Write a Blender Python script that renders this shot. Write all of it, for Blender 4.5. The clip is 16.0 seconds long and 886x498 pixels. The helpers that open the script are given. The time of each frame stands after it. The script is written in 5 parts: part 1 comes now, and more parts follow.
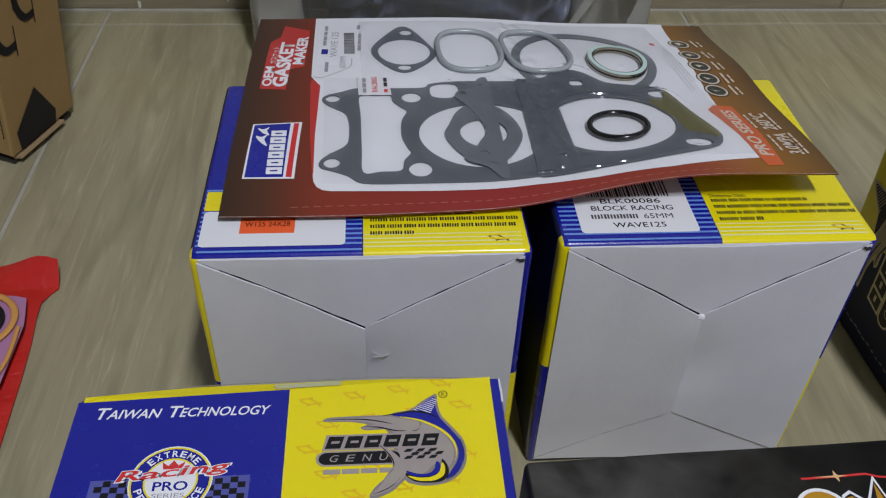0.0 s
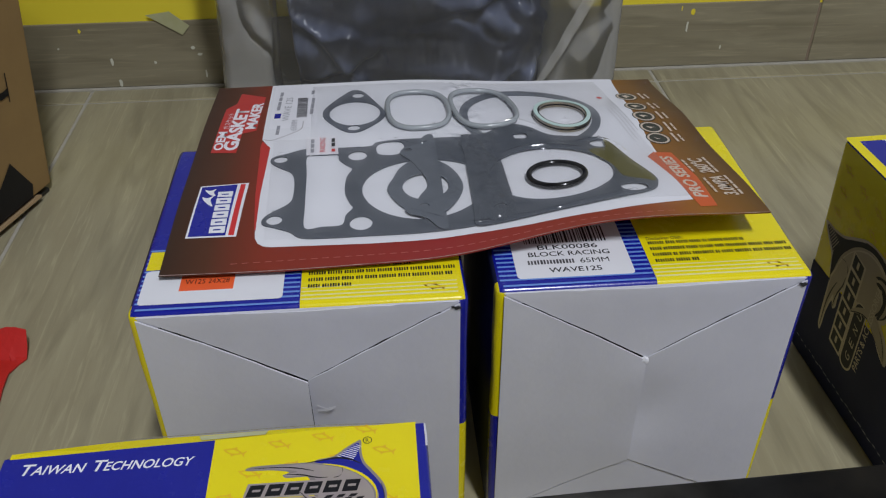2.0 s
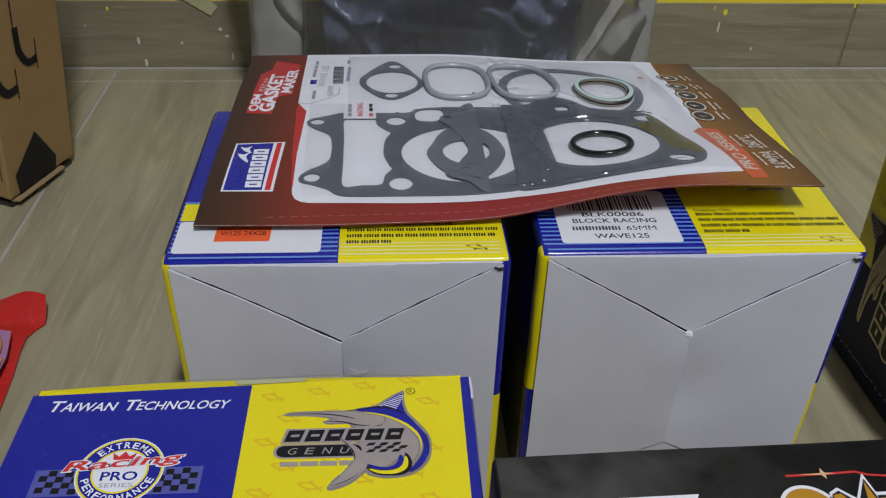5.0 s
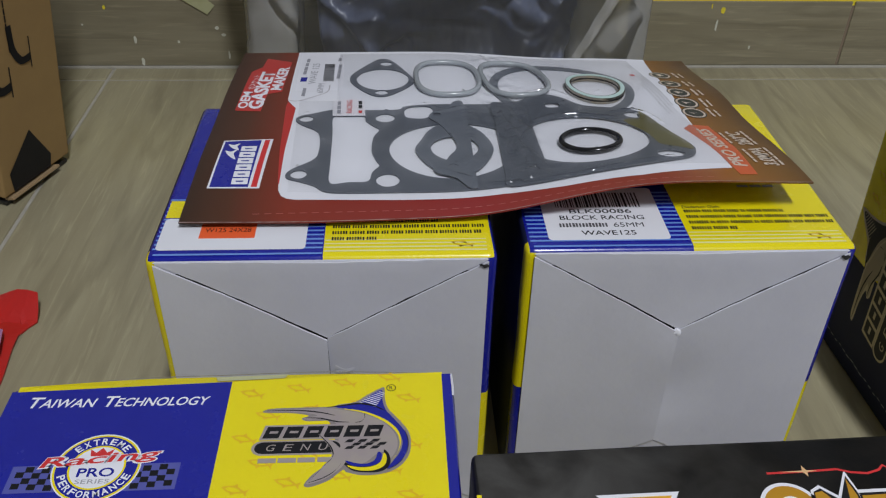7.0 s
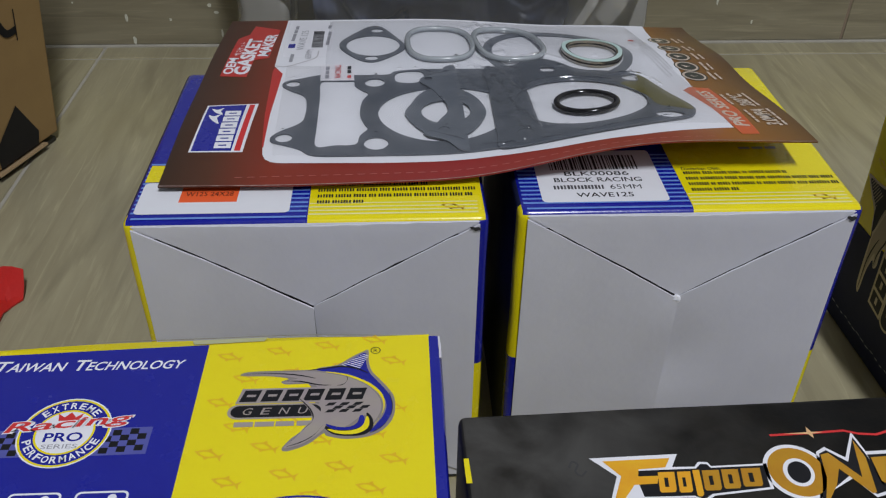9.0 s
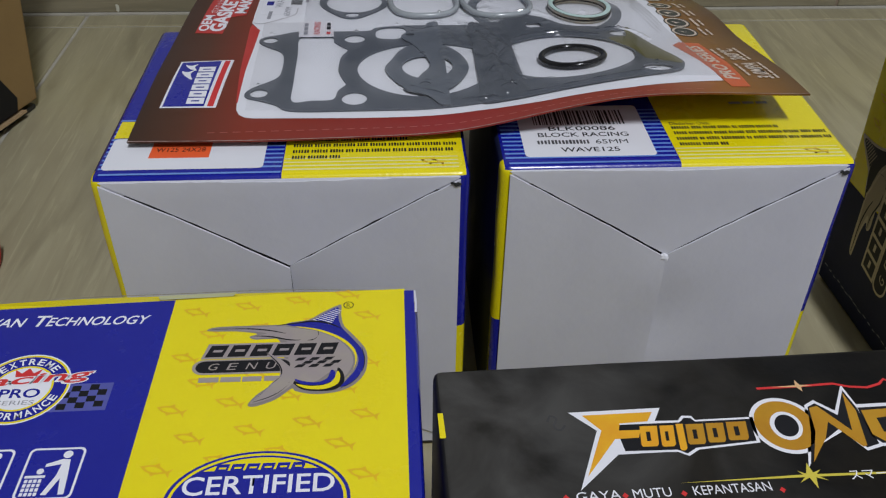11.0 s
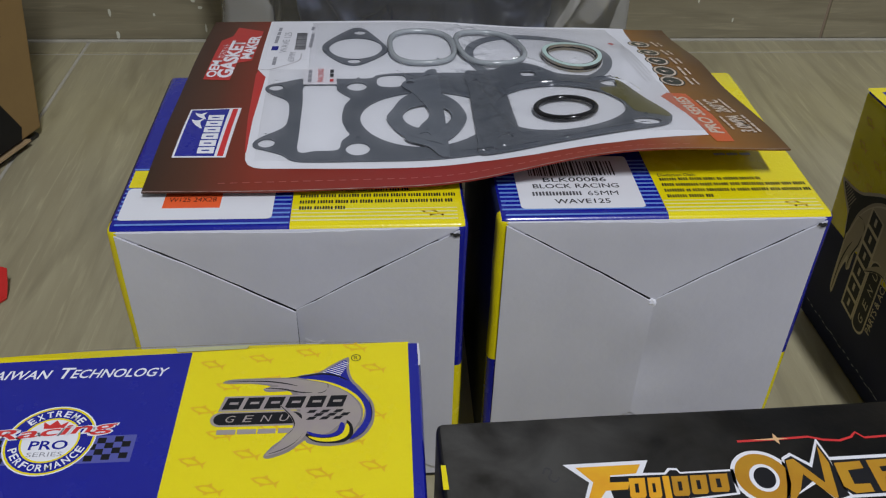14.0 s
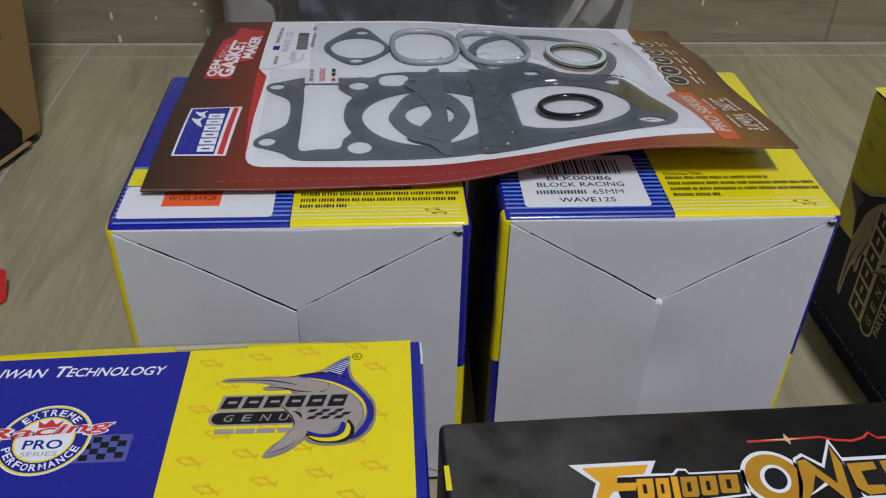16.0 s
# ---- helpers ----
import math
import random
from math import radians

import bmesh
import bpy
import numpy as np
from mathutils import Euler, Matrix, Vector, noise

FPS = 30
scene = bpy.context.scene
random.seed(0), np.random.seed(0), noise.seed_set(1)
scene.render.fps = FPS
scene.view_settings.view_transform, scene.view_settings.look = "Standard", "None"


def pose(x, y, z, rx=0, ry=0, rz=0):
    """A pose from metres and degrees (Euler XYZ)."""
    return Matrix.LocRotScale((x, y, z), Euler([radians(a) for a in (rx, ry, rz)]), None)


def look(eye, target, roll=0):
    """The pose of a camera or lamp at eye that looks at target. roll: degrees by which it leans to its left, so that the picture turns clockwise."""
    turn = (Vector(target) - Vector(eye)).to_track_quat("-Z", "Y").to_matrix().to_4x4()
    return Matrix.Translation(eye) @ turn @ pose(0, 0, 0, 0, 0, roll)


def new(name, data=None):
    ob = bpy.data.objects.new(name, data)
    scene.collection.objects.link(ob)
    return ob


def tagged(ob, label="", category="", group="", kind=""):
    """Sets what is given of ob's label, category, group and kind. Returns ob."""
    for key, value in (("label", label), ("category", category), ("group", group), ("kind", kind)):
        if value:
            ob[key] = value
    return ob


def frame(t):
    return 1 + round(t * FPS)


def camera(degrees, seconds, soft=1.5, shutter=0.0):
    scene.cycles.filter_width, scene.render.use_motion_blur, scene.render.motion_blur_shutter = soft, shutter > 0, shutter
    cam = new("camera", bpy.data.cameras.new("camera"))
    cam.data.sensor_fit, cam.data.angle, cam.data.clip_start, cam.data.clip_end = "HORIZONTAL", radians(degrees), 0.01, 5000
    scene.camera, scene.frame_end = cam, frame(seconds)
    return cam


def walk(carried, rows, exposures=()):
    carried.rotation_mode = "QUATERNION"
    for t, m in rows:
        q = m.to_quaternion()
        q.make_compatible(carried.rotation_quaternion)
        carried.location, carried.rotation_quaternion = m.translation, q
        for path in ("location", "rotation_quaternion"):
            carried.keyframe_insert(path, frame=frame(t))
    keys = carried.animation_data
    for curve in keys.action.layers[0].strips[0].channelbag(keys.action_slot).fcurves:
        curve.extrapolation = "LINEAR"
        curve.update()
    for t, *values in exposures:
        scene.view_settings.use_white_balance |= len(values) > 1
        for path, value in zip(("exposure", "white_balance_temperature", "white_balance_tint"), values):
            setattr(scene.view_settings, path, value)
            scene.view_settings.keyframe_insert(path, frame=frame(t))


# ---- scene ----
cam = camera(54.3, 16.0, 1.2)
PATH = [
    (0, (-0.076, -0.27, 0.393), (0.069, 1.2268, -0.9252), 2.5),
    (0.5, (-0.053, -0.264, 0.376), (0.0837, 1.2664, -0.9034), 1.1),
    (1, (-0.051, -0.268, 0.379), (0.0802, 1.292, -0.866), 0.2),
    (1.5, (-0.05, -0.275, 0.389), (0.0821, 1.3144, -0.8187), 0.0),
    (2, (-0.044, -0.282, 0.39), (0.0777, 1.319, -0.8028), -0.3),
    (2.5, (-0.045, -0.281, 0.381), (0.0816, 1.321, -0.8095), -0.1),
    (3, (-0.045, -0.281, 0.373), (0.0788, 1.3218, -0.8159), 0.6),
    (3.5, (-0.048, -0.283, 0.369), (0.0775, 1.3284, -0.8086), 1.3),
    (4, (-0.055, -0.282, 0.367), (0.07, 1.3329, -0.8061), 1.6),
    (4.5, (-0.058, -0.285, 0.364), (0.0647, 1.3335, -0.8056), 2.1),
    (4.7, (-0.06, -0.286, 0.364), (0.057, 1.337, -0.798), 1.8),
    (6.8, (-0.054, -0.286, 0.362), (0.045, 1.338, -0.8), 1.4),
    (7, (-0.052, -0.286, 0.362), (0.0485, 1.3383, -0.7996), 1.4),
    (7.5, (-0.052, -0.284, 0.355), (0.0464, 1.3395, -0.8096), 1.1),
    (8, (-0.053, -0.284, 0.352), (0.0382, 1.3338, -0.8197), 0.9),
    (8.5, (-0.051, -0.282, 0.344), (0.0406, 1.3334, -0.8305), 0.9),
    (9, (-0.046, -0.282, 0.345), (0.0463, 1.3318, -0.8329), 0.9),
    (9.5, (-0.045, -0.281, 0.343), (0.0505, 1.3296, -0.8389), 0.8),
    (10, (-0.031, -0.281, 0.331), (0.0623, 1.3193, -0.8659), 0.6),
    (10.2, (-0.034, -0.279, 0.329), (0.061, 1.316, -0.874), 0.6),
    (12.3, (-0.041, -0.279, 0.336), (0.085, 1.303, -0.88), 2.0),
    (12.5, (-0.041, -0.279, 0.334), (0.0916, 1.3091, -0.8745), 2.1),
    (13, (-0.039, -0.28, 0.342), (0.0923, 1.3094, -0.8647), 2.1),
    (13.5, (-0.042, -0.281, 0.35), (0.0878, 1.3101, -0.8551), 2.0),
    (14, (-0.044, -0.283, 0.354), (0.0809, 1.314, -0.8438), 1.7),
    (14.5, (-0.043, -0.284, 0.359), (0.0801, 1.3205, -0.8278), 1.5),
    (15, (-0.046, -0.282, 0.352), (0.0761, 1.3256, -0.8309), 1.5),
    (15.5, (-0.042, -0.28, 0.347), (0.079, 1.3286, -0.8351), 1.5),
    (16, (-0.044, -0.281, 0.348), (0.076, 1.3272, -0.835), 1.6),
]
walk(cam, [(t, look(eye, target, roll)) for t, eye, target, roll in PATH])

# ---- light ----
world = bpy.data.worlds.new("world")
world.use_nodes = True
world.node_tree.nodes["Background"].inputs[0].default_value = (0.75, 0.82, 1.0, 1)
world.node_tree.nodes["Background"].inputs[1].default_value = 0.02
LAMP_AT, LAMP_POWER = (0.38, -1.15, 2.36), 57.0
lamp_data = bpy.data.lights.new("tube_light", "AREA")
lamp_data.shape, lamp_data.size, lamp_data.size_y = "RECTANGLE", 0.60, 0.10
lamp_data.energy, lamp_data.color = LAMP_POWER, (0.83, 0.86, 0.93)
new("tube_light", lamp_data).matrix_world = pose(*LAMP_AT, 0, 0, 90)


# ---- materials ----
def material(name, colour, rough=0.5, second=None, scale=40.0, amount=0.35, bump=0.0, bump_scale=300.0, metal=0.0, coat=0.0,
             stretch=(1, 1, 1), specular=0.5, random_tint=0.0, detail=6.0, world_space=False, depth=0.001):
    """A surface with a mottled second colour at one scale, fine grain at another, and relief."""
    m = bpy.data.materials.new(name)
    m.use_nodes = True
    t, b = m.node_tree, m.node_tree.nodes["Principled BSDF"]
    def node(kind, **values):
        n = t.nodes.new(kind)
        for k, v in values.items():
            n.inputs[k].default_value = v
        return n
    second = second or [c * 0.8 for c in colour]
    place = node("ShaderNodeNewGeometry") if world_space else node("ShaderNodeTexCoord")
    spread = node("ShaderNodeMapping", Scale=stretch)
    t.links.new(place.outputs["Position" if world_space else "Object"], spread.inputs["Vector"])
    big = node("ShaderNodeTexNoise", Scale=scale, Detail=detail, Roughness=0.6)
    t.links.new(spread.outputs[0], big.inputs["Vector"])
    ramp = node("ShaderNodeMapRange")
    for k, v in (("From Min", 0.35), ("From Max", 0.7), ("To Min", 0.0), ("To Max", amount)):
        ramp.inputs[k].default_value = v
    t.links.new(big.outputs["Fac"], ramp.inputs["Value"])
    mix = t.nodes.new("ShaderNodeMix")
    mix.data_type = "RGBA"
    mix.inputs[6].default_value, mix.inputs[7].default_value = (*colour, 1), (*second, 1)
    t.links.new(ramp.outputs[0], mix.inputs[0])
    out = mix.outputs[2]
    if random_tint:
        info = t.nodes.new("ShaderNodeObjectInfo")
        shade = node("ShaderNodeMapRange")
        shade.inputs["To Min"].default_value, shade.inputs["To Max"].default_value = 1 - random_tint, 1 + random_tint
        t.links.new(info.outputs["Random"], shade.inputs["Value"])
        hsv = t.nodes.new("ShaderNodeHueSaturation")
        t.links.new(shade.outputs[0], hsv.inputs["Value"])
        t.links.new(out, hsv.inputs["Color"])
        out = hsv.outputs[0]
    t.links.new(out, b.inputs["Base Color"])
    b.inputs["Metallic"].default_value, b.inputs["Coat Weight"].default_value = metal, coat
    b.inputs["Coat Roughness"].default_value, b.inputs["Specular IOR Level"].default_value = 0.15, specular
    gloss = node("ShaderNodeMapRange")
    gloss.inputs["To Min"].default_value, gloss.inputs["To Max"].default_value = rough * 0.85, min(1, rough * 1.2)
    t.links.new(big.outputs["Fac"], gloss.inputs["Value"])
    t.links.new(gloss.outputs[0], b.inputs["Roughness"])
    if bump:
        grain = node("ShaderNodeTexNoise", Scale=bump_scale, Detail=3.0)
        t.links.new(spread.outputs[0], grain.inputs["Vector"])
        relief = node("ShaderNodeBump", Strength=bump, Distance=depth)
        t.links.new(grain.outputs["Fac"], relief.inputs["Height"])
        t.links.new(relief.outputs[0], b.inputs["Normal"])
    return m


BLUE = material("blue_print", (0.007, 0.011, 0.262), 0.26, (0.010, 0.017, 0.31), 60, 0.5, 0.12, 700, specular=0.3, coat=0.5)
STRIPE = material("pale_blue_print", (0.14, 0.28, 0.70), 0.28, bump=0.05, coat=0.5)
FLAGBLUE = material("dull_pale_blue_print", (0.085, 0.095, 0.36), 0.3, coat=0.4)
CREAM = material("cream_ink", (0.60, 0.50, 0.40), 0.4)
NAVY_AND_SHADE = material("navy_print_and_gap_shade", (0.012, 0.016, 0.050), 0.5, bump=0.05, specular=0.15)
YELLOW = material("yellow_print", (0.80, 0.68, 0.006), 0.26, (0.76, 0.62, 0.006), 50, 0.5, 0.12, 700, specular=0.3, coat=0.35)
OCHRE = material("ochre_print", (0.74, 0.47, 0.008), 0.35)
BOARD = material("greyish_white_board", (0.64, 0.64, 0.685), 0.50, (0.565, 0.565, 0.62), 18, 0.8, 0.12, 260)
RAW = material("raw_board_edge", (0.22, 0.20, 0.15), 0.8, bump=0.3)
PAPER = material("white_paper", (0.71, 0.715, 0.745), 0.62, (0.66, 0.66, 0.70), 40, 0.4, 0.05, specular=0.2)
INK = material("black_ink", (0.012, 0.012, 0.014), 0.45, specular=0.2)
GREYINK = material("grey_ink", (0.30, 0.30, 0.33), 0.45)
WHITEINK = material("white_ink", (0.80, 0.80, 0.84), 0.35)
ORANGE = material("orange_sticker", (0.85, 0.12, 0.03), 0.45)
SILVER = material("silver_foil_print", (0.40, 0.35, 0.30), 0.3, (0.34, 0.28, 0.33), 70, 0.8, metal=0.2)
REDINK = material("red_ink", (0.62, 0.03, 0.03), 0.4)
# near black: painted shade in the flap seams, and the worn corners' own colour
SHADE_AND_WEAR = material("seam_shade_and_dark_wear", (0.03, 0.03, 0.03), 0.9)
BLACKBOX = material("matt_black_print", (0.006, 0.006, 0.006), 0.36, (0.036, 0.035, 0.033), 11, 1.0, 0.08, 400, specular=0.2)


def smoky_print():
    """Matt black print with a printed grey smoke cloud that fades out along the panel."""
    m = material("smoky_black_print", (0.003, 0.003, 0.003), 0.42, (0.017, 0.014, 0.009), 30, 1.0, 0.08, 400, specular=0.1)
    t, b = m.node_tree, m.node_tree.nodes["Principled BSDF"]
    base = b.inputs["Base Color"].links[0].from_socket
    where, axes, cloud = t.nodes.new("ShaderNodeTexCoord"), t.nodes.new("ShaderNodeSeparateXYZ"), t.nodes.new("ShaderNodeTexNoise")
    cloud.inputs["Scale"].default_value, cloud.inputs["Detail"].default_value, cloud.inputs["Distortion"].default_value = 38.0, 6.0, 0.6
    t.links.new(where.outputs["Object"], axes.inputs[0])
    t.links.new(where.outputs["Object"], cloud.inputs["Vector"])
    fade, puff, both = t.nodes.new("ShaderNodeMapRange"), t.nodes.new("ShaderNodeMapRange"), t.nodes.new("ShaderNodeMath")
    for node_, values in ((fade, (0.015, 0.115, 1.0, 0.04)), (puff, (0.36, 0.66, 0.22, 1.0))):
        for k, v in enumerate(values):
            node_.inputs[k + 1].default_value = v
    t.links.new(axes.outputs["X"], fade.inputs[0])
    t.links.new(cloud.outputs["Fac"], puff.inputs[0])
    both.operation = "MULTIPLY"
    t.links.new(fade.outputs[0], both.inputs[0])
    t.links.new(puff.outputs[0], both.inputs[1])
    mix = t.nodes.new("ShaderNodeMix")
    mix.data_type = "RGBA"
    mix.inputs[7].default_value = (0.075, 0.073, 0.068, 1)
    t.links.new(both.outputs[0], mix.inputs[0])
    t.links.new(base, mix.inputs[6])
    t.links.new(mix.outputs[2], b.inputs["Base Color"])
    return m


SMOKE = smoky_print()
GOLD = material("gold_print", (0.74, 0.34, 0.012), 0.35, (0.80, 0.46, 0.015), 90, 0.8)
BRONZE = material("bronze_print", (0.44, 0.205, 0.008), 0.35, (0.50, 0.27, 0.012), 90, 0.8)
BRIGHTRED = material("bright_red_print", (0.50, 0.032, 0.025), 0.32)
CARDORANGE = material("orange_print", (0.60, 0.105, 0.02), 0.32)
GASKET = material("graphite_gasket", (0.090, 0.101, 0.119), 0.36, (0.112, 0.124, 0.143), 120, 0.6, 0.1, 900)
GASKET_LIGHT = material("light_graphite_gasket", (0.138, 0.153, 0.176), 0.34, (0.110, 0.122, 0.140), 120, 0.6, 0.1, 900)
OLIVE = material("olive_gasket_coating", (0.13, 0.115, 0.02), 0.36, (0.09, 0.085, 0.03), 60, 0.6)
RUBBER = material("grey_rubber", (0.32, 0.345, 0.36), 0.20, bump=0.03)
BLACKRUBBER = material("black_rubber", (0.008, 0.008, 0.009), 0.17)
STEEL = material("plated_steel", (0.32, 0.31, 0.29), 0.12, (0.40, 0.30, 0.14), 150, 0.7, metal=1.0)
MINT = material("mint_coated_ring", (0.52, 0.68, 0.64), 0.35)
KRAFT = material("kraft_cardboard", (0.36, 0.23, 0.085), 0.75, (0.29, 0.18, 0.07), 18, 0.6, 0.25, 200)
KRAFT_IN = material("kraft_edge", (0.36, 0.25, 0.13), 0.85, bump=0.3)
TAPE_BLACK = material("black_tape", (0.014, 0.014, 0.014), 0.3)
POUCH = material("red_pouch_film", (0.55, 0.02, 0.015), 0.35, (0.42, 0.012, 0.012), 40, 0.5, 0.3, 90)
LILAC = material("lilac_window_paper", (0.42, 0.20, 0.36), 0.2)
TAN = material("tan_gasket_ring", (0.62, 0.30, 0.08), 0.4)
PAINT = material("yellow_wall_paint", (0.84, 0.70, 0.045), 0.45, (0.78, 0.64, 0.04), 6, 0.5, 0.25, 60)
PLASTER = material("pale_plaster", (0.34, 0.34, 0.35), 0.8, bump=0.15, bump_scale=60)
PALEWALL = material("pale_wall_paint", (0.40, 0.40, 0.41), 0.7, (0.37, 0.37, 0.38), 5, 0.5, 0.15, 60)
CEILING = material("white_ceiling_paint", (0.36, 0.36, 0.37), 0.8, bump=0.15, bump_scale=60)
GROUT = material("pale_grout", (0.40, 0.38, 0.32), 0.85, (0.30, 0.28, 0.23), 60, 0.6, 0.3)
BROWNGROUT = material("brown_grout", (0.24, 0.185, 0.13), 0.85, bump=0.2)
MASKING = material("masking_tape", (0.42, 0.42, 0.22), 0.4, (0.5, 0.5, 0.32), 60, 0.5)
SPECK = material("paint_speck", (0.62, 0.62, 0.52), 0.6)


def wood_tile(name, dark, pale, along="Y", tint=0.05, gloss=0.32):
    """Wood-look porcelain: long streaks with a fine scratch-like grain and faint clouds."""
    m = material(name, dark, gloss, pale, 4.5, 1.0, 0.10, 130, stretch=(9, 1.1, 9) if along == "Y" else (1.1, 9, 9), random_tint=tint, world_space=True)
    t, b = m.node_tree, m.node_tree.nodes["Principled BSDF"]
    base = b.inputs["Base Color"].links[0].from_socket
    place, spread = t.nodes.new("ShaderNodeNewGeometry"), t.nodes.new("ShaderNodeMapping")
    spread.inputs["Scale"].default_value = (64, 3.6, 64) if along == "Y" else (3.6, 64, 64)
    spread.inputs["Rotation"].default_value = (0, 0, radians(7))
    t.links.new(place.outputs["Position"], spread.inputs["Vector"])
    fine = t.nodes.new("ShaderNodeTexNoise")
    fine.inputs["Scale"].default_value, fine.inputs["Detail"].default_value, fine.inputs["Distortion"].default_value = 4.0, 5.0, 1.2
    t.links.new(spread.outputs[0], fine.inputs["Vector"])
    band = t.nodes.new("ShaderNodeMapRange")
    for k, v in (("From Min", 0.56), ("From Max", 0.72), ("To Min", 0.0), ("To Max", 0.42)):
        band.inputs[k].default_value = v
    t.links.new(fine.outputs["Fac"], band.inputs["Value"])
    mix = t.nodes.new("ShaderNodeMix")
    mix.data_type = "RGBA"
    mix.inputs[7].default_value = (*[min(1, c * 1.35) for c in pale], 1)
    t.links.new(band.outputs[0], mix.inputs[0])
    t.links.new(base, mix.inputs[6])
    # broad dark figure of the wood print, bent round slow clouds
    figure, shade, deep = t.nodes.new("ShaderNodeTexNoise"), t.nodes.new("ShaderNodeMapRange"), t.nodes.new("ShaderNodeMix")
    broad = t.nodes.new("ShaderNodeMapping")
    broad.inputs["Scale"].default_value = (16, 1.6, 16) if along == "Y" else (1.6, 16, 16)
    t.links.new(place.outputs["Position"], broad.inputs["Vector"])
    t.links.new(broad.outputs[0], figure.inputs["Vector"])
    figure.inputs["Scale"].default_value, figure.inputs["Detail"].default_value, figure.inputs["Distortion"].default_value = 2.2, 7.0, 2.4
    for k, v in (("From Min", 0.50), ("From Max", 0.68), ("To Min", 0.0), ("To Max", 0.55)):
        shade.inputs[k].default_value = v
    t.links.new(figure.outputs["Fac"], shade.inputs["Value"])
    deep.data_type = "RGBA"
    deep.inputs[7].default_value = (*[c * 0.72 for c in dark], 1)
    t.links.new(shade.outputs[0], deep.inputs[0])
    t.links.new(mix.outputs[2], deep.inputs[6])
    t.links.new(deep.outputs[2], b.inputs["Base Color"])
    return m


FLOORTILE = wood_tile("taupe_wood_look_tile", (0.290, 0.258, 0.163), (0.372, 0.336, 0.215))
SKIRT = wood_tile("brown_wood_look_tile", (0.215, 0.188, 0.122), (0.300, 0.268, 0.180), "X", 0.04)



def plastic_film(name, milk, gloss_ior=1.35, rough=0.16):
    """Thin film: mostly clear, a little milky, with a gloss."""
    m = bpy.data.materials.new(name)
    m.use_nodes = True
    t = m.node_tree
    clear, white, shine = (t.nodes.new(k) for k in ("ShaderNodeBsdfTransparent", "ShaderNodeBsdfDiffuse", "ShaderNodeBsdfGlossy"))
    body, skin, fres = t.nodes.new("ShaderNodeMixShader"), t.nodes.new("ShaderNodeMixShader"), t.nodes.new("ShaderNodeFresnel")
    white.inputs[0].default_value, shine.inputs["Roughness"].default_value = (0.78, 0.77, 0.72, 1), rough
    body.inputs[0].default_value, fres.inputs["IOR"].default_value = milk, gloss_ior
    t.links.new(clear.outputs[0], body.inputs[1])
    t.links.new(white.outputs[0], body.inputs[2])
    t.links.new(fres.outputs[0], skin.inputs[0])
    t.links.new(body.outputs[0], skin.inputs[1])
    t.links.new(shine.outputs[0], skin.inputs[2])
    t.links.new(skin.outputs[0], t.nodes["Material Output"].inputs["Surface"])
    return m


FILM, MILKY, SHRINK = plastic_film("clear_plastic_film", 0.07), plastic_film("milky_plastic_film", 0.36), plastic_film("clear_shrink_film", 0.0, 1.62, 0.10)
CREASED = plastic_film("creased_plastic_film", 0.0, 1.70, 0.27)
BLACKFILM = material("black_plastic_bag", (0.080, 0.096, 0.150), 0.28, (0.215, 0.245, 0.345), 9, 0.8, 0.7, 16, depth=0.012, stretch=(1.6, 1, 0.7))


# ---- mesh helpers ----
def part(name, bm, mat, parent=None, label="", smooth=False):
    me = bpy.data.meshes.new(name)
    if isinstance(bm, bmesh.types.BMesh):
        bm.to_mesh(me)
        bm.free()
    else:
        me.from_pydata(*bm)
    for m in (mat if isinstance(mat, (list, tuple)) else [mat]):
        me.materials.append(m)
    if smooth:
        me.polygons.foreach_set("use_smooth", [True] * len(me.polygons))
    ob = new(name, me)
    if parent:
        ob.parent = parent
    if label:
        tagged(ob, label)
    return ob


def thing(name, label, category, m=None, group=""):
    ob = new(name)
    ob.empty_display_size = 0.02
    if m:
        ob.matrix_world = m
    return tagged(ob, label, category, group)


def block(x0, x1, y0, y1, z0, z1, r=0.0, seg=2):
    bm = bmesh.new()
    bmesh.ops.create_cube(bm, size=1)
    for v in bm.verts:
        v.co = Vector(((x0, x1)[v.co.x > 0], (y0, y1)[v.co.y > 0], (z0, z1)[v.co.z > 0]))
    if r:
        bmesh.ops.bevel(bm, geom=bm.edges[:], offset=r, segments=seg, affect="EDGES", profile=0.5)
    return bm


def curve(points, closed=True, steps=6):
    """A smooth line through the points."""
    n, out = len(points), []
    for i in range(n if closed else n - 1):
        p = [points[(i + k) % n] if closed else points[min(max(i + k, 0), n - 1)] for k in (-1, 0, 1, 2)]
        for s in range(steps):
            t = s / steps
            out.append(tuple(0.5 * (2 * p[1][c] + (p[2][c] - p[0][c]) * t + (2 * p[0][c] - 5 * p[1][c] + 4 * p[2][c] - p[3][c]) * t * t
                                    + (3 * p[1][c] - p[0][c] - 3 * p[2][c] + p[3][c]) * t ** 3) for c in (0, 1)))
    if not closed:
        out.append(tuple(points[-1]))
    return out


def oval(cx, cy, rx, ry=None, n=36, power=1.0, turn=0.0):
    ry, out = ry or rx, []
    for i in range(n):
        a = 2 * math.pi * i / n
        c, s = math.cos(a), math.sin(a)
        x, y = rx * math.copysign(abs(c) ** power, c), ry * math.copysign(abs(s) ** power, s)
        out.append((cx + x * math.cos(turn) - y * math.sin(turn), cy + x * math.sin(turn) + y * math.cos(turn)))
    return out


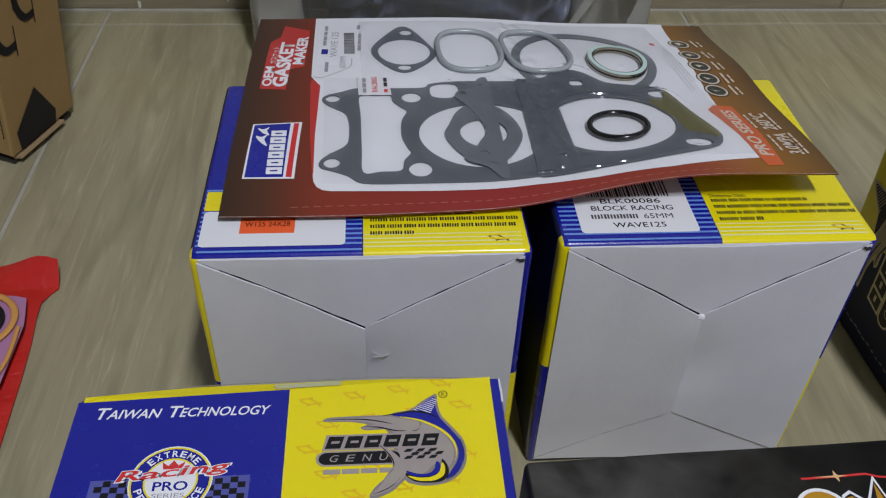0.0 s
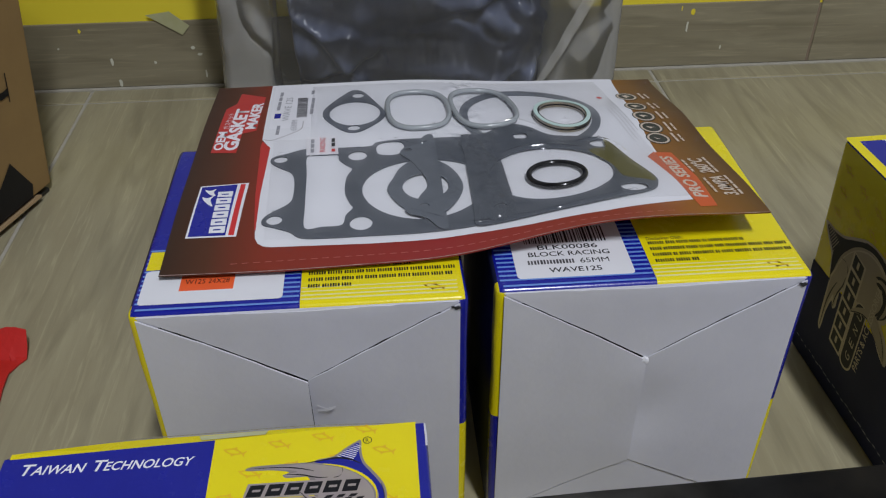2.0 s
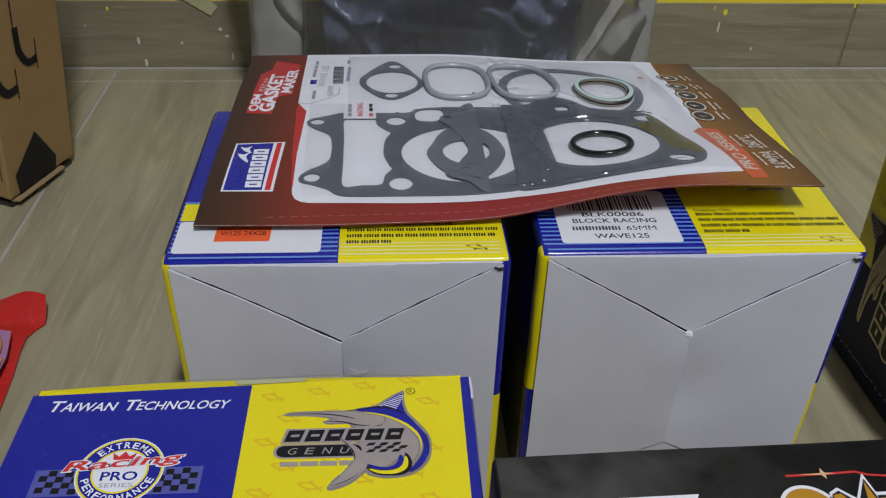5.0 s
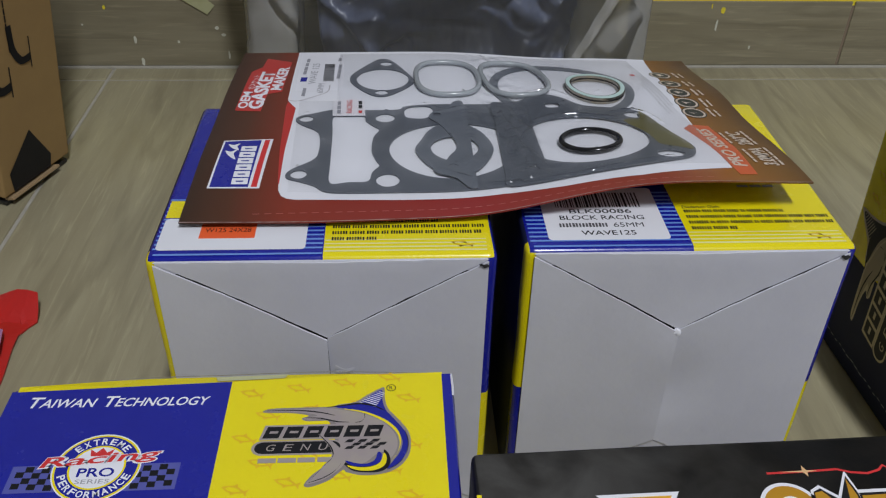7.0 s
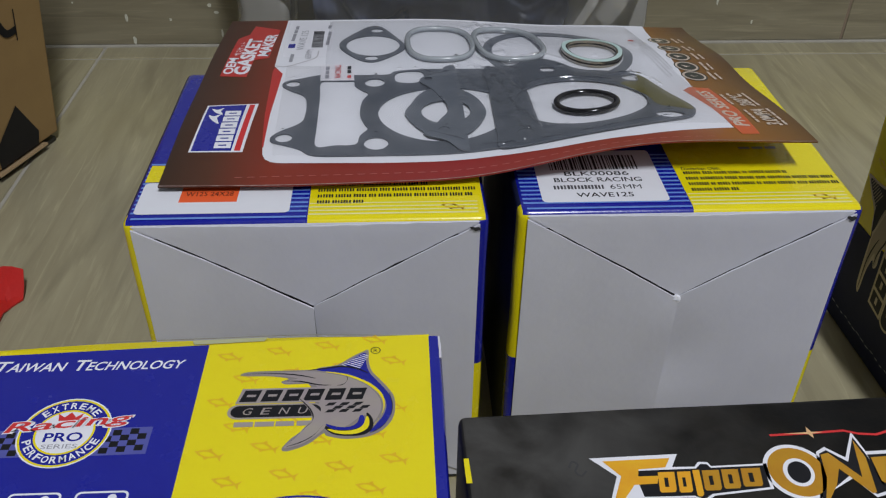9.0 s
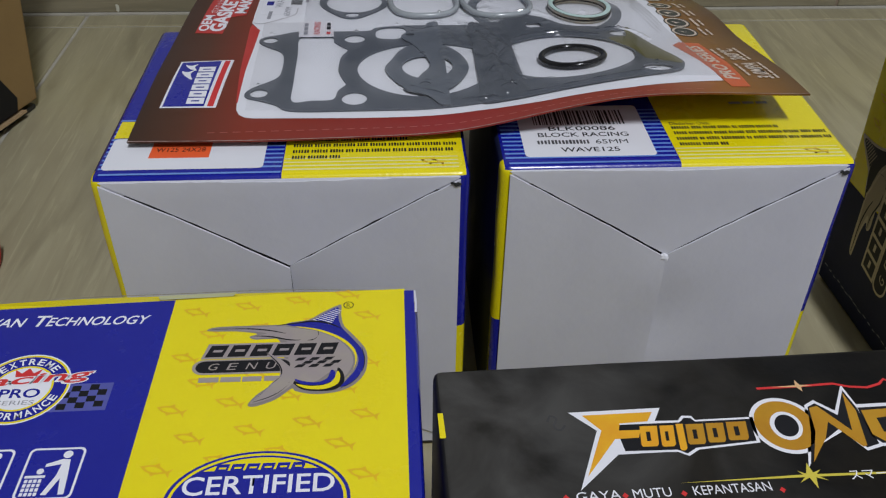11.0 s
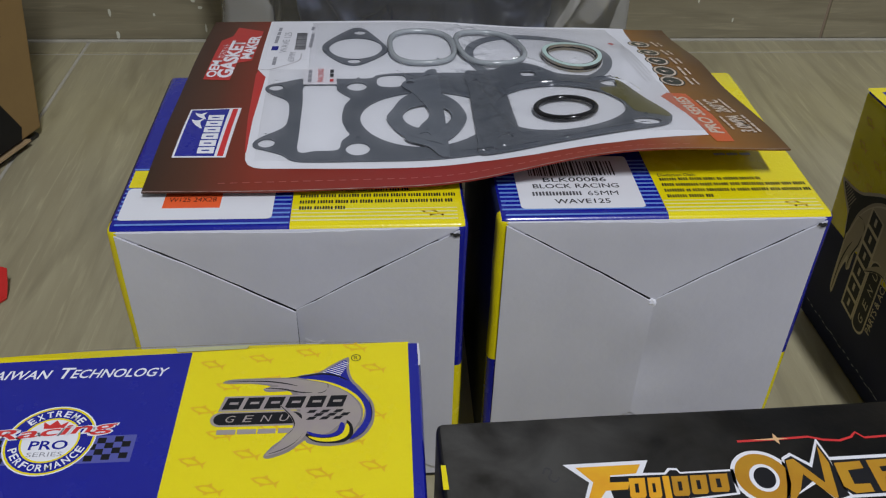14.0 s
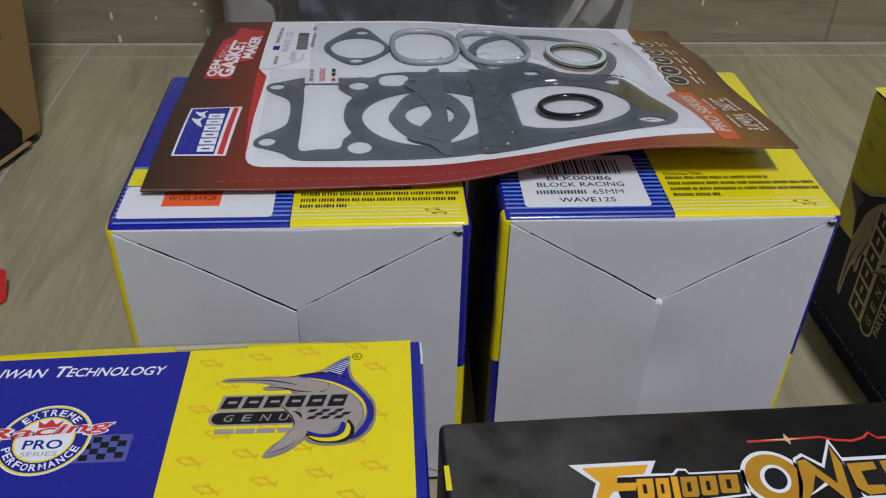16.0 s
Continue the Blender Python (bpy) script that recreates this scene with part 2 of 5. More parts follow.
def rect(x0, y0, x1, y1, r=0.0, n=5):
    if not r:
        return [(x0, y0), (x1, y0), (x1, y1), (x0, y1)]
    out = []
    for cx, cy, a0 in ((x1 - r, y0 + r, -90), (x1 - r, y1 - r, 0), (x0 + r, y1 - r, 90), (x0 + r, y0 + r, 180)):
        out += [(cx + r * math.cos(radians(a0 + 90 * k / n)), cy + r * math.sin(radians(a0 + 90 * k / n))) for k in range(n + 1)]
    return out


def ease(a, b, x):
    k = min(1.0, max(0.0, (x - a) / (b - a)))
    return k * k * (3 - 2 * k)


def sheet(outline, holes=(), z=0.0, thick=0.0, fine=0.0):
    """A flat piece with holes, its top at z; fine: the longest edge, for pieces that will be bent."""
    bm = bmesh.new()
    for loop in (outline, *holes):
        vs = [bm.verts.new((x, y, 0)) for x, y in loop]
        for a, b in zip(vs, vs[1:] + vs[:1]):
            bm.edges.new((a, b))
    bmesh.ops.triangle_fill(bm, edges=bm.edges[:], use_beauty=True, normal=(0, 0, 1))
    return finish_sheet(bm, z, thick, fine)


def finish_sheet(bm, z=0.0, thick=0.0, fine=0.0):
    bmesh.ops.recalc_face_normals(bm, faces=bm.faces[:])
    if bm.faces and sum(f.normal.z for f in bm.faces) < 0:
        bmesh.ops.reverse_faces(bm, faces=bm.faces[:])
    for _ in range(7 if fine else 0):
        long = [e for e in bm.edges if e.calc_length() > fine]
        if not long:
            break
        bmesh.ops.subdivide_edges(bm, edges=long, cuts=1)
        bmesh.ops.triangulate(bm, faces=[f for f in bm.faces if len(f.verts) > 3])
    for v in bm.verts:
        v.co.z = z
    if thick:
        made = bmesh.ops.extrude_face_region(bm, geom=bm.faces[:])
        for v in made["geom"]:
            if isinstance(v, bmesh.types.BMVert):
                v.co.z = z
        low = set(bm.verts) - {v for v in made["geom"] if isinstance(v, bmesh.types.BMVert)}
        for v in low:
            v.co.z = z - thick
        bmesh.ops.recalc_face_normals(bm, faces=bm.faces[:])
    return bm


def join(bms):
    """Several pieces of one print as one mesh."""
    whole, me = bmesh.new(), bpy.data.meshes.new("joined")
    for b in bms:
        b.to_mesh(me)
        b.free()
        whole.from_mesh(me)
    bpy.data.meshes.remove(me)
    return whole


def lettering(words, x, y, w, h, turn=0.0, slant=0.0, z=0.0, bold=0.0, fine=0.0, spacing=1.0):
    """The words in the built-in font, fitted into w by h with the lower left corner at (x, y), turned about that corner."""
    data = bpy.data.curves.new("words", "FONT")
    data.body, data.offset, data.space_character, data.resolution_u = words, bold, spacing, 3
    ob = bpy.data.objects.new("words", data)
    scene.collection.objects.link(ob)
    me = bpy.data.meshes.new_from_object(ob.evaluated_get(bpy.context.evaluated_depsgraph_get()))
    bm = bmesh.new()
    bm.from_mesh(me)
    bpy.data.objects.remove(ob)
    bpy.data.curves.remove(data)
    bpy.data.meshes.remove(me)
    xs, ys = [v.co.x for v in bm.verts] or [0, 1], [v.co.y for v in bm.verts] or [0, 1]
    x0, y0, sx, sy = min(xs), min(ys), w / max(1e-6, max(xs) - min(xs)), h / max(1e-6, max(ys) - min(ys))
    c, s = math.cos(radians(turn)), math.sin(radians(turn))
    for v in bm.verts:
        a, b = (v.co.x - x0) * sx, (v.co.y - y0) * sy
        a += b * slant
        v.co = Vector((x + a * c - b * s, y + a * s + b * c, z))
    bmesh.ops.triangulate(bm, faces=bm.faces[:])
    return finish_sheet(bm, z, 0, fine)


def bars(x, y, w, h, count, z, seed=1, turn=0.0, fill=0.62):
    """A line of unreadable or private writing: plain bars of word length, as pieces."""
    rnd, out, a, step = random.Random(seed), [], 0.0, w / count
    c, s = math.cos(radians(turn)), math.sin(radians(turn))
    for i in range(count):
        b = step * rnd.uniform(0.80, 0.95)
        q = rect(a, 0, a + b, h * fill)
        out.append(sheet([(x + p * c - r * s, y + p * s + r * c) for p, r in q], z=z))
        a += step
    return out


def small_type(x, y, w, h, words, z, seed=1, turn=0.0):
    """A line of small private print: plain narrow bars with the rhythm of words."""
    rnd, out, a = random.Random(seed), [], 0.0
    c, s = math.cos(radians(turn)), math.sin(radians(turn))
    step = h * 0.46
    ends = [w * (k + rnd.uniform(0.65, 1.35)) / words for k in range(words - 1)]
    while a < w - step:
        if ends and a > ends[0]:
            ends.pop(0)
            a += step * 0.55
            continue
        q = rect(a, 0, a + step * rnd.uniform(0.56, 0.74), h * rnd.choice((1.0, 1.0, 0.93)))
        out.append(sheet([(x + p * c - r * s, y + p * s + r * c) for p, r in q], z=z))
        a += step
    return out


def pieces(name, bms, mat, parent, shape=None):
    """Each piece as a part of its own."""
    for bm in bms:
        part(name, shape(bm) if shape else bm, mat, parent)


def fine_pieces(name, bms, mat, parent, shape=None):
    """Pieces too small to pick apart, as one part."""
    bm = join(bms)
    return tagged(part(name, shape(bm) if shape else bm, mat, parent), kind="stuff")


def ribbon(points, width, z=0.0, closed=False, fine=0.0):
    """A flat line of even width along the points."""
    n, left, right = len(points), [], []
    for i, p in enumerate(points):
        a = points[(i - 1) % n] if closed or i else p
        b = points[(i + 1) % n] if closed or i < n - 1 else p
        dx, dy = b[0] - a[0], b[1] - a[1]
        k = width / 2 / max(1e-9, math.hypot(dx, dy))
        left.append((p[0] - dy * k, p[1] + dx * k))
        right.append((p[0] + dy * k, p[1] - dx * k))
    if closed:
        return sheet(left, [right], z, fine=fine)
    return sheet(left + right[::-1], z=z, fine=fine)


def stand(bm, m):
    bm.transform(m)
    return bm


def tube(points, radius, closed=True, sides=10, flat=1.0):
    """A round cord along points in space."""
    n, verts, faces = len(points), [], []
    for i, p in enumerate(points):
        p = Vector(p)
        a = Vector(points[(i - 1) % n] if closed or i else p)
        b = Vector(points[(i + 1) % n] if closed or i < n - 1 else p)
        d = (b - a).normalized()
        side = d.cross(Vector((0, 0, 1))).normalized()
        up = side.cross(d)
        for k in range(sides):
            t = 2 * math.pi * k / sides
            verts.append(p + side * radius * math.cos(t) + up * radius * flat * math.sin(t))
    for i in range(n if closed else n - 1):
        for k in range(sides):
            j = (i + 1) % n
            faces.append((i * sides + k, i * sides + (k + 1) % sides, j * sides + (k + 1) % sides, j * sides + k))
    return verts, [], faces


def settle(thing_, lid, k=0.12, axis=2):
    """Presses the prints of a thing flat onto its lid (or onto its near side, for axis 1)."""
    for ob in thing_.children_recursive:
        if ob.name.split(".")[0] in ("body", "rear_lip", "torn_fibre", "crease") or "flap" in ob.name:
            continue
        for v in ob.data.vertices:
            if axis == 2 and 0 < v.co.z - lid < 0.004:
                v.co.z = lid + 0.00003 + (v.co.z - lid) * k
            if axis == 1 and -0.004 < v.co.y < 0 and v.co.z < lid:
                v.co.y = -0.00003 + v.co.y * k


def nest(thing_, holder, *names):
    """Hangs the named parts of a thing under one of its parts."""
    found = [o for o in thing_.children if o.name.split(".")[0] == holder]
    for o in list(thing_.children):
        if found and o is not found[0] and o.name.split(".")[0] in names:
            o.parent = found[0]


# ---- the room ----
room = pose(0, 0.552, 0)
RX0, RX1, RY0, RZ = -1.7, 2.0, -2.4, 2.42


def setting(name, bm, mat, label):
    ob = part(name, bm, mat, None, label)
    ob.matrix_world = room
    return tagged(ob, kind="structure", category=name.split("_")[0])


floor = setting("floor", block(RX0, RX1, RY0, 0.0, -0.06, -0.0012), GROUT, "pale grout bed under wood-look floor tiles")
setting("ceiling", block(RX0 - 0.1, RX1 + 0.1, RY0 - 0.1, 0.1, RZ, RZ + 0.08), CEILING, "plain white plaster ceiling")
wall_north = setting("wall_north", block(RX0 - 0.1, RX1 + 0.1, -0.0088, 0.12, -0.06, 0.13), PAINT, "yellow painted wall above brown tile skirting")
setting("wall_north_upper", block(RX0 - 0.1, RX1 + 0.1, -0.0080, 0.12, 0.13, RZ), PALEWALL, "plain pale wall above the yellow paint")
setting("wall_south", block(RX0 - 0.1, RX1 + 0.1, RY0 - 0.12, RY0, -0.06, RZ), PLASTER, "plain white wall behind the boxes")
setting("wall_west", block(RX0 - 0.12, RX0, RY0, 0.004, -0.06, RZ), PLASTER, "plain white side wall")
setting("wall_east", block(RX1, RX1 + 0.12, RY0, 0.004, -0.06, RZ), PLASTER, "plain white side wall")
skirting = setting("baseboard", block(RX0, RX1, -0.0098, -0.0086, 0.0, 0.0645), BROWNGROUT, "dark brown wood-look tile skirting with worn paint specks")
for i, (x0, x1) in enumerate(((-1.298, -0.735), (-0.732, -0.172), (-0.169, 0.405), (0.408, 0.979), (0.983, 1.6))):
    part("tile", block(x0, x1, -0.011, -0.0084, 0.0015, 0.069, 0.0008), SKIRT, skirting)
for x, z, w, h in ((-0.328, 0.066, .004, .006), (-0.304, 0.034, .004, .010), (-0.300, 0.009, .006, .011), (-0.262, 0.032, .004, .004), (-0.223, 0.046, .006, .005),
                   (-0.217, 0.039, .006, .004), (-0.214, 0.018, .003, .012), (-0.352, 0.049, .003, .003), (0.270, 0.044, .004, .018), (0.309, 0.021, .003, .006),
                   (0.274, 0.060, .007, .010), (0.262, 0.064, .002, .008)):
    w, h = w * 0.75, h * 0.8
    if x < 0:
        x, z = x - 0.006, max(0.006, z * 1.024 - 0.006)
    blob = [(x + w * 0.5 * math.cos(a) * random.uniform(0.6, 1.1), z + h * 0.5 * math.sin(a) * random.uniform(0.7, 1.1)) for a in [k * 0.7854 for k in range(8)]]
    part("paint_speck", stand(sheet(blob, thick=0.0004), Matrix.Translation((0, -0.0114, 0)) @ pose(0, 0, 0, 90)), SPECK if z < 0.055 else PAINT, skirting)
tape = part("masking_tape", stand(sheet([(-0.268, 0.076), (-0.236, 0.055), (-0.228, 0.064), (-0.245, 0.079)], thick=0.0003),
            room @ Matrix.Translation((0, -0.0125, 0)) @ pose(0, 0, 0, 90)), MASKING)
tagged(tape, "torn translucent masking tape over the skirting's top edge", "tape")

TILE = 0.572
part("grout_bead", block(RX0, RX1, -0.0150, -0.0108, -0.002, 0.0018, 0.0008), GROUT, floor)
for i in range(-3, 3):
    for j in range(-1, 4):
        x0, y1 = -0.3355 + i * TILE, -0.0425 - j * TILE if j >= 0 else -0.0112
        y0 = y1 - TILE + 0.004 if j >= 0 else -0.0395
        if x0 > RX1 or y0 < RY0 - 0.3:
            continue
        t = part("tile", block(0.0016, TILE - 0.0016, y0 - y1, 0, -0.01, 0.0, 0.0012), FLOORTILE, floor)
        t.location = (x0, y1, 0)

lampcase = thing("ceiling_lamp", "white tube lamp fixed to the ceiling", "lamp", pose(*LAMP_AT, 0, 0, 90))
part("housing", block(-0.31, 0.31, -0.06, 0.06, 0.012, 0.06, 0.008), PLASTER, lampcase)


# ---- cartons ----
def carton_body(w, d, h, top_left, top_right, left, right, front=None, r=0.003, wobble=0.0005, inner=None):
    """A closed board carton with soft folded edges; each printed field keeps its own colour. left and right: (upper,
    lower). inner: dark colour put on the left side behind the wrap as shade.
    """
    bm = block(0, w, 0, d, 0, h, r, 3)
    for axis, values in ((0, [0.0042, w - 0.0042] + [w * k / 8 for k in range(1, 8)]), (1, [0.0065] + [d * k / 6 for k in range(1, 6)]), (2, [h - 0.0075] + [h * k / 6 for k in range(1, 6)])):
        for v in values:
            n = Vector((axis == 0, axis == 1, axis == 2))
            bmesh.ops.bisect_plane(bm, geom=bm.verts[:] + bm.edges[:] + bm.faces[:], plane_co=n * v, plane_no=n)
    mats = []
    def slot(m):
        if m not in mats:
            mats.append(m)
        return mats.index(m)
    bm.normal_update()
    for f in bm.faces:
        c, n = f.calc_center_median(), f.normal
        if n.z > 0.3 and abs(n.x) < 0.5:
            f.material_index = slot(top_left if c.x < w / 2 else top_right)
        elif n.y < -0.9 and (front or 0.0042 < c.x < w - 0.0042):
            # board behind the flaps is blackened so the seams look shaded
            f.material_index = slot(front or (BOARD if c.z > h - 0.0075 else SHADE_AND_WEAR))
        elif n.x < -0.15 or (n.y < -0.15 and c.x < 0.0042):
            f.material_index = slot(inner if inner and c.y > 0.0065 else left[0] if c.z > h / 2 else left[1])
        elif n.x > 0.15 or (n.y < -0.15 and c.x > w - 0.0042):
            f.material_index = slot(right[0] if c.z > h / 2 else right[1])
        elif n.y > 0.3:
            f.material_index = slot(YELLOW if c.x < w / 2 else BLUE)
        else:
            f.material_index = slot(BLUE if c.x < w / 2 else YELLOW)
        f.smooth = True
    for v in bm.verts:
        if v.co.z > 0.01:
            k = noise.noise_vector(v.co * 28 + Vector((w * 91, 0, 0)))
            v.co += Vector((k.x, k.y if v.co.y > 0.006 else 0.0, k.z if v.co.z < h - 0.004 else 0.0)) * wobble
    return bm, mats


def end_flaps(parent, w, h, v_top, v_low, seed=0):
    """Four folded flaps that close the end: two triangles above and below, two wide ones meeting in the middle."""
    i, g, mid, lo, hi = 0.0036, 0.0003, w / 2, 0.0040, h - 0.0019
    up = pose(0, 0, 0, 90)
    shapes = {
        "top_flap": ([(i, hi), (w - i, hi), (mid + g, v_top + 1.2 * g), (mid - g, v_top + 1.2 * g)], 0.0004),
        "bottom_flap": ([(i, lo), (mid - g, v_low - 1.2 * g), (mid + g, v_low - 1.2 * g), (w - i, lo)], 0.0004),
        "left_flap": ([(i, lo + 6 * g), (i, hi - 3 * g), (mid - g, v_top - 2 * g), (mid, v_top - 2 * g), (mid, v_low + 4 * g), (mid - g, v_low + 3.4 * g)], 0.0011),
        "right_flap": ([(w - i, lo + 4 * g), (w - i, hi - 2 * g), (mid + g, v_top - 0.8 * g), (mid, v_top - 2 * g), (mid, v_low + 2 * g), (mid + g, v_low + g)], 0.0013),
    }
    for name, (outline, proud) in shapes.items():
        bm = sheet(outline, thick=0.0008, fine=0.007)
        for v in bm.verts:
            x, z = v.co.x, v.co.y
            soft = noise.noise(Vector((x * 22, z * 22, seed * 3.1)))
            near = math.exp(-((x - mid) / 0.016) ** 2) * math.exp(-((z - v_top + 0.012) / 0.022) ** 2)
            near += 0.7 * math.exp(-((x - mid) / 0.016) ** 2) * math.exp(-((z - v_low - 0.010) / 0.022) ** 2)
            out = proud + 0.0004 * soft * (1 - ease(h - 0.02, h - 0.004, z))
            out += near * {"left_flap": 0.0016, "right_flap": 0.0002}.get(name, 0.0008) + 0.0012 * math.exp(-((x - mid) / 0.03) ** 2)
            if name == "right_flap":
                out -= 0.0024 * math.exp(-((x - mid) / 0.020) ** 2) * math.exp(-((z - v_top + 0.034) / 0.022) ** 2)
            over = min(0.0029, max(0.0, z - (h - 0.003)))
            v.co.z += out - 0.95 * (0.003 - math.sqrt(0.003 ** 2 - over ** 2))
            ragged = ease(0.012, 0.020, z) * ease(0.004, 0.012, x) * ease(0.004, 0.012, w - x)
            v.co.y += 0.0005 * ragged * noise.noise(Vector((x * 170, z * 40, seed + 7.0 * len(name))))
        for f in bm.faces:
            f.smooth = True
        for e in bm.edges:
            e.smooth = len(e.link_faces) == 2 and e.calc_face_angle() < 0.6
        part(name, stand(bm, up), BOARD, parent, "greyish white unprinted board flap", smooth=False)


def fish(x, y, s, z):
    """A small printed fish in outline: pointed head, one fin above and below, forked tail."""
    def put(u, v):
        return (x + s * (0.956 * u + 0.292 * v), y + s * (0.956 * v - 0.292 * u))
    outer = [(-1, 0.02), (-0.6, 0.22), (-0.22, 0.34), (0.02, 0.56), (0.14, 0.33), (0.45, 0.19), (0.68, 0.07), (1.0, 0.36), (0.9, 0), (1.0, -0.36), (0.68, -0.07), (0.4, -0.19), (0.12, -0.30), (-0.08, -0.5), (-0.2, -0.32), (-0.6, -0.22)]
    hole = [(-0.70, 0.0), (-0.45, 0.15), (-0.1, 0.2), (0.25, 0.13), (0.48, 0.0), (0.25, -0.12), (-0.1, -0.19), (-0.45, -0.14)]
    return sheet([put(*p) for p in outer], [[put(*p) for p in hole]], z)


def swordfish(parent, fit, z, body_mat, dark_mat, blue_mat, rim_mat, arc_mat):
    """The leaping billfish emblem, built from plain shapes; fit places its own 0 to 1 square."""
    def put(points):
        return [fit(a, b) for a, b in points]
    def shape(name, points, mat_, up, steps=4):
        return part(name, sheet(put(curve(points, steps=steps) if steps else points), z=z + up), mat_, parent)
    shape("emblem_rim", [(0.0, 0.755), (0.06, 0.788), (0.28, 0.795), (0.46, 0.797), (0.53, 0.822), (0.635, 0.846), (0.72, 0.925), (0.80, 0.99), (0.838, 1.0), (0.842, 0.88), (0.865, 0.765), (0.925, 0.665),
                         (1.0, 0.525), (1.018, 0.41), (1.005, 0.28), (0.95, 0.175), (0.87, 0.115), (0.78, 0.092), (0.69, 0.092), (0.60, 0.122), (0.575, 0.145), (0.49, 0.050), (0.375, -0.008), (0.335, 0.012),
                         (0.375, 0.095), (0.435, 0.165), (0.47, 0.225), (0.52, 0.36), (0.47, 0.62), (0.40, 0.645), (0.31, 0.645), (0.275, 0.675), (0.32, 0.705), (0.20, 0.735), (0.05, 0.742)], rim_mat, 0.0)
    shape("emblem_back", [(0.50, 0.797), (0.60, 0.818), (0.66, 0.835), (0.74, 0.915), (0.818, 0.975), (0.825, 0.86), (0.85, 0.75), (0.905, 0.655), (0.978, 0.52), (0.998, 0.41), (0.985, 0.295), (0.935, 0.20), (0.86, 0.145),
                          (0.905, 0.23), (0.945, 0.31), (0.962, 0.41), (0.935, 0.51), (0.86, 0.625), (0.74, 0.722), (0.62, 0.762), (0.55, 0.775)], blue_mat, 0.0001)
    shape("emblem_body", [(0.03, 0.762), (0.28, 0.775), (0.46, 0.780), (0.56, 0.755), (0.70, 0.712), (0.83, 0.62), (0.905, 0.51), (0.93, 0.41), (0.915, 0.31), (0.865, 0.225), (0.845, 0.30), (0.80, 0.30),
                          (0.70, 0.20), (0.58, 0.24), (0.54, 0.36), (0.52, 0.60), (0.42, 0.66), (0.32, 0.66), (0.29, 0.678), (0.38, 0.705), (0.24, 0.742)], body_mat, 0.00015)
    fin = []
    for k in range(9):
        q = k / 8
        a, b, run = 0.662 + 0.135 * q, 0.842 + 0.112 * q, 0.115 - 0.075 * q
        fin.append(sheet(put([(a, b), (a + 0.004, b + 0.006), (a + run + 0.004, b - 0.50 * run + 0.004), (a + run, b - 0.50 * run - 0.002)]), z=z + 0.00025))
    fine_pieces("fin_rib", fin, WHITEINK if blue_mat is BLUE else body_mat, parent)
    def line(points, wide, mat_, up, name):
        ink = curve(points, closed=False, steps=5)
        n = len(ink) - 1
        thin = [wide * (0.25 + 0.75 * math.sin(math.pi * min(1, max(0, k / n)))) for k in range(n + 1)]
        part(name, sheet(put([(a + 0.4 * t, b + t) for (a, b), t in zip(ink, thin)] + [(a - 0.4 * t, b - t) for (a, b), t in list(zip(ink, thin))[::-1]]), z=z + up), mat_, parent)
    line([(0.56, 0.770), (0.70, 0.728), (0.84, 0.635), (0.925, 0.52), (0.948, 0.41), (0.928, 0.30), (0.875, 0.20)], 0.012, arc_mat, 0.00035, "emblem_arc")
    line([(0.44, 0.790), (0.55, 0.808), (0.66, 0.826), (0.76, 0.80), (0.84, 0.745)], 0.009, dark_mat, 0.0004, "emblem_line")
    line([(0.03, 0.764), (0.26, 0.760), (0.40, 0.735), (0.50, 0.700)], 0.006, dark_mat, 0.0004, "emblem_line")
    line([(0.29, 0.680), (0.40, 0.672), (0.52, 0.632), (0.60, 0.625)], 0.006, dark_mat, 0.0004, "emblem_line")
    line([(0.70, 0.72), (0.705, 0.67), (0.68, 0.63), (0.64, 0.62)], 0.006, dark_mat, 0.0004, "emblem_line")
    line([(0.98, 0.53), (1.0, 0.41), (0.985, 0.285), (0.93, 0.19), (0.86, 0.135)], 0.009, dark_mat, 0.0004, "emblem_line")
    shape("lower_arc", [(0.56, 0.235), (0.64, 0.185), (0.73, 0.175), (0.80, 0.205), (0.835, 0.27), (0.84, 0.335), (0.875, 0.28), (0.88, 0.19), (0.83, 0.125), (0.73, 0.115), (0.63, 0.14)], dark_mat, 0.0004)
    shape("lower_arc", [(0.585, 0.235), (0.66, 0.205), (0.73, 0.20), (0.78, 0.235), (0.80, 0.31), (0.825, 0.29), (0.82, 0.22), (0.77, 0.180), (0.70, 0.172), (0.63, 0.185)], blue_mat, 0.0006)
    shape("lower_arc", [(0.60, 0.185), (0.68, 0.165), (0.76, 0.170), (0.815, 0.21), (0.84, 0.30), (0.858, 0.25), (0.845, 0.18), (0.79, 0.138), (0.72, 0.130), (0.65, 0.145)], arc_mat, 0.0007)
    shape("emblem_tail", [(0.40, 0.50), (0.49, 0.43), (0.555, 0.345), (0.585, 0.27), (0.58, 0.19), (0.50, 0.09), (0.43, 0.040), (0.345, 0.018), (0.41, 0.115), (0.455, 0.20), (0.495, 0.265), (0.485, 0.36)], body_mat, 0.0011)
    line([(0.405, 0.495), (0.485, 0.375), (0.505, 0.275), (0.455, 0.19), (0.36, 0.03)], 0.008, dark_mat, 0.0012, "emblem_line")
    line([(0.57, 0.22), (0.52, 0.13), (0.45, 0.07), (0.36, 0.028)], 0.007, dark_mat, 0.0012, "emblem_line")


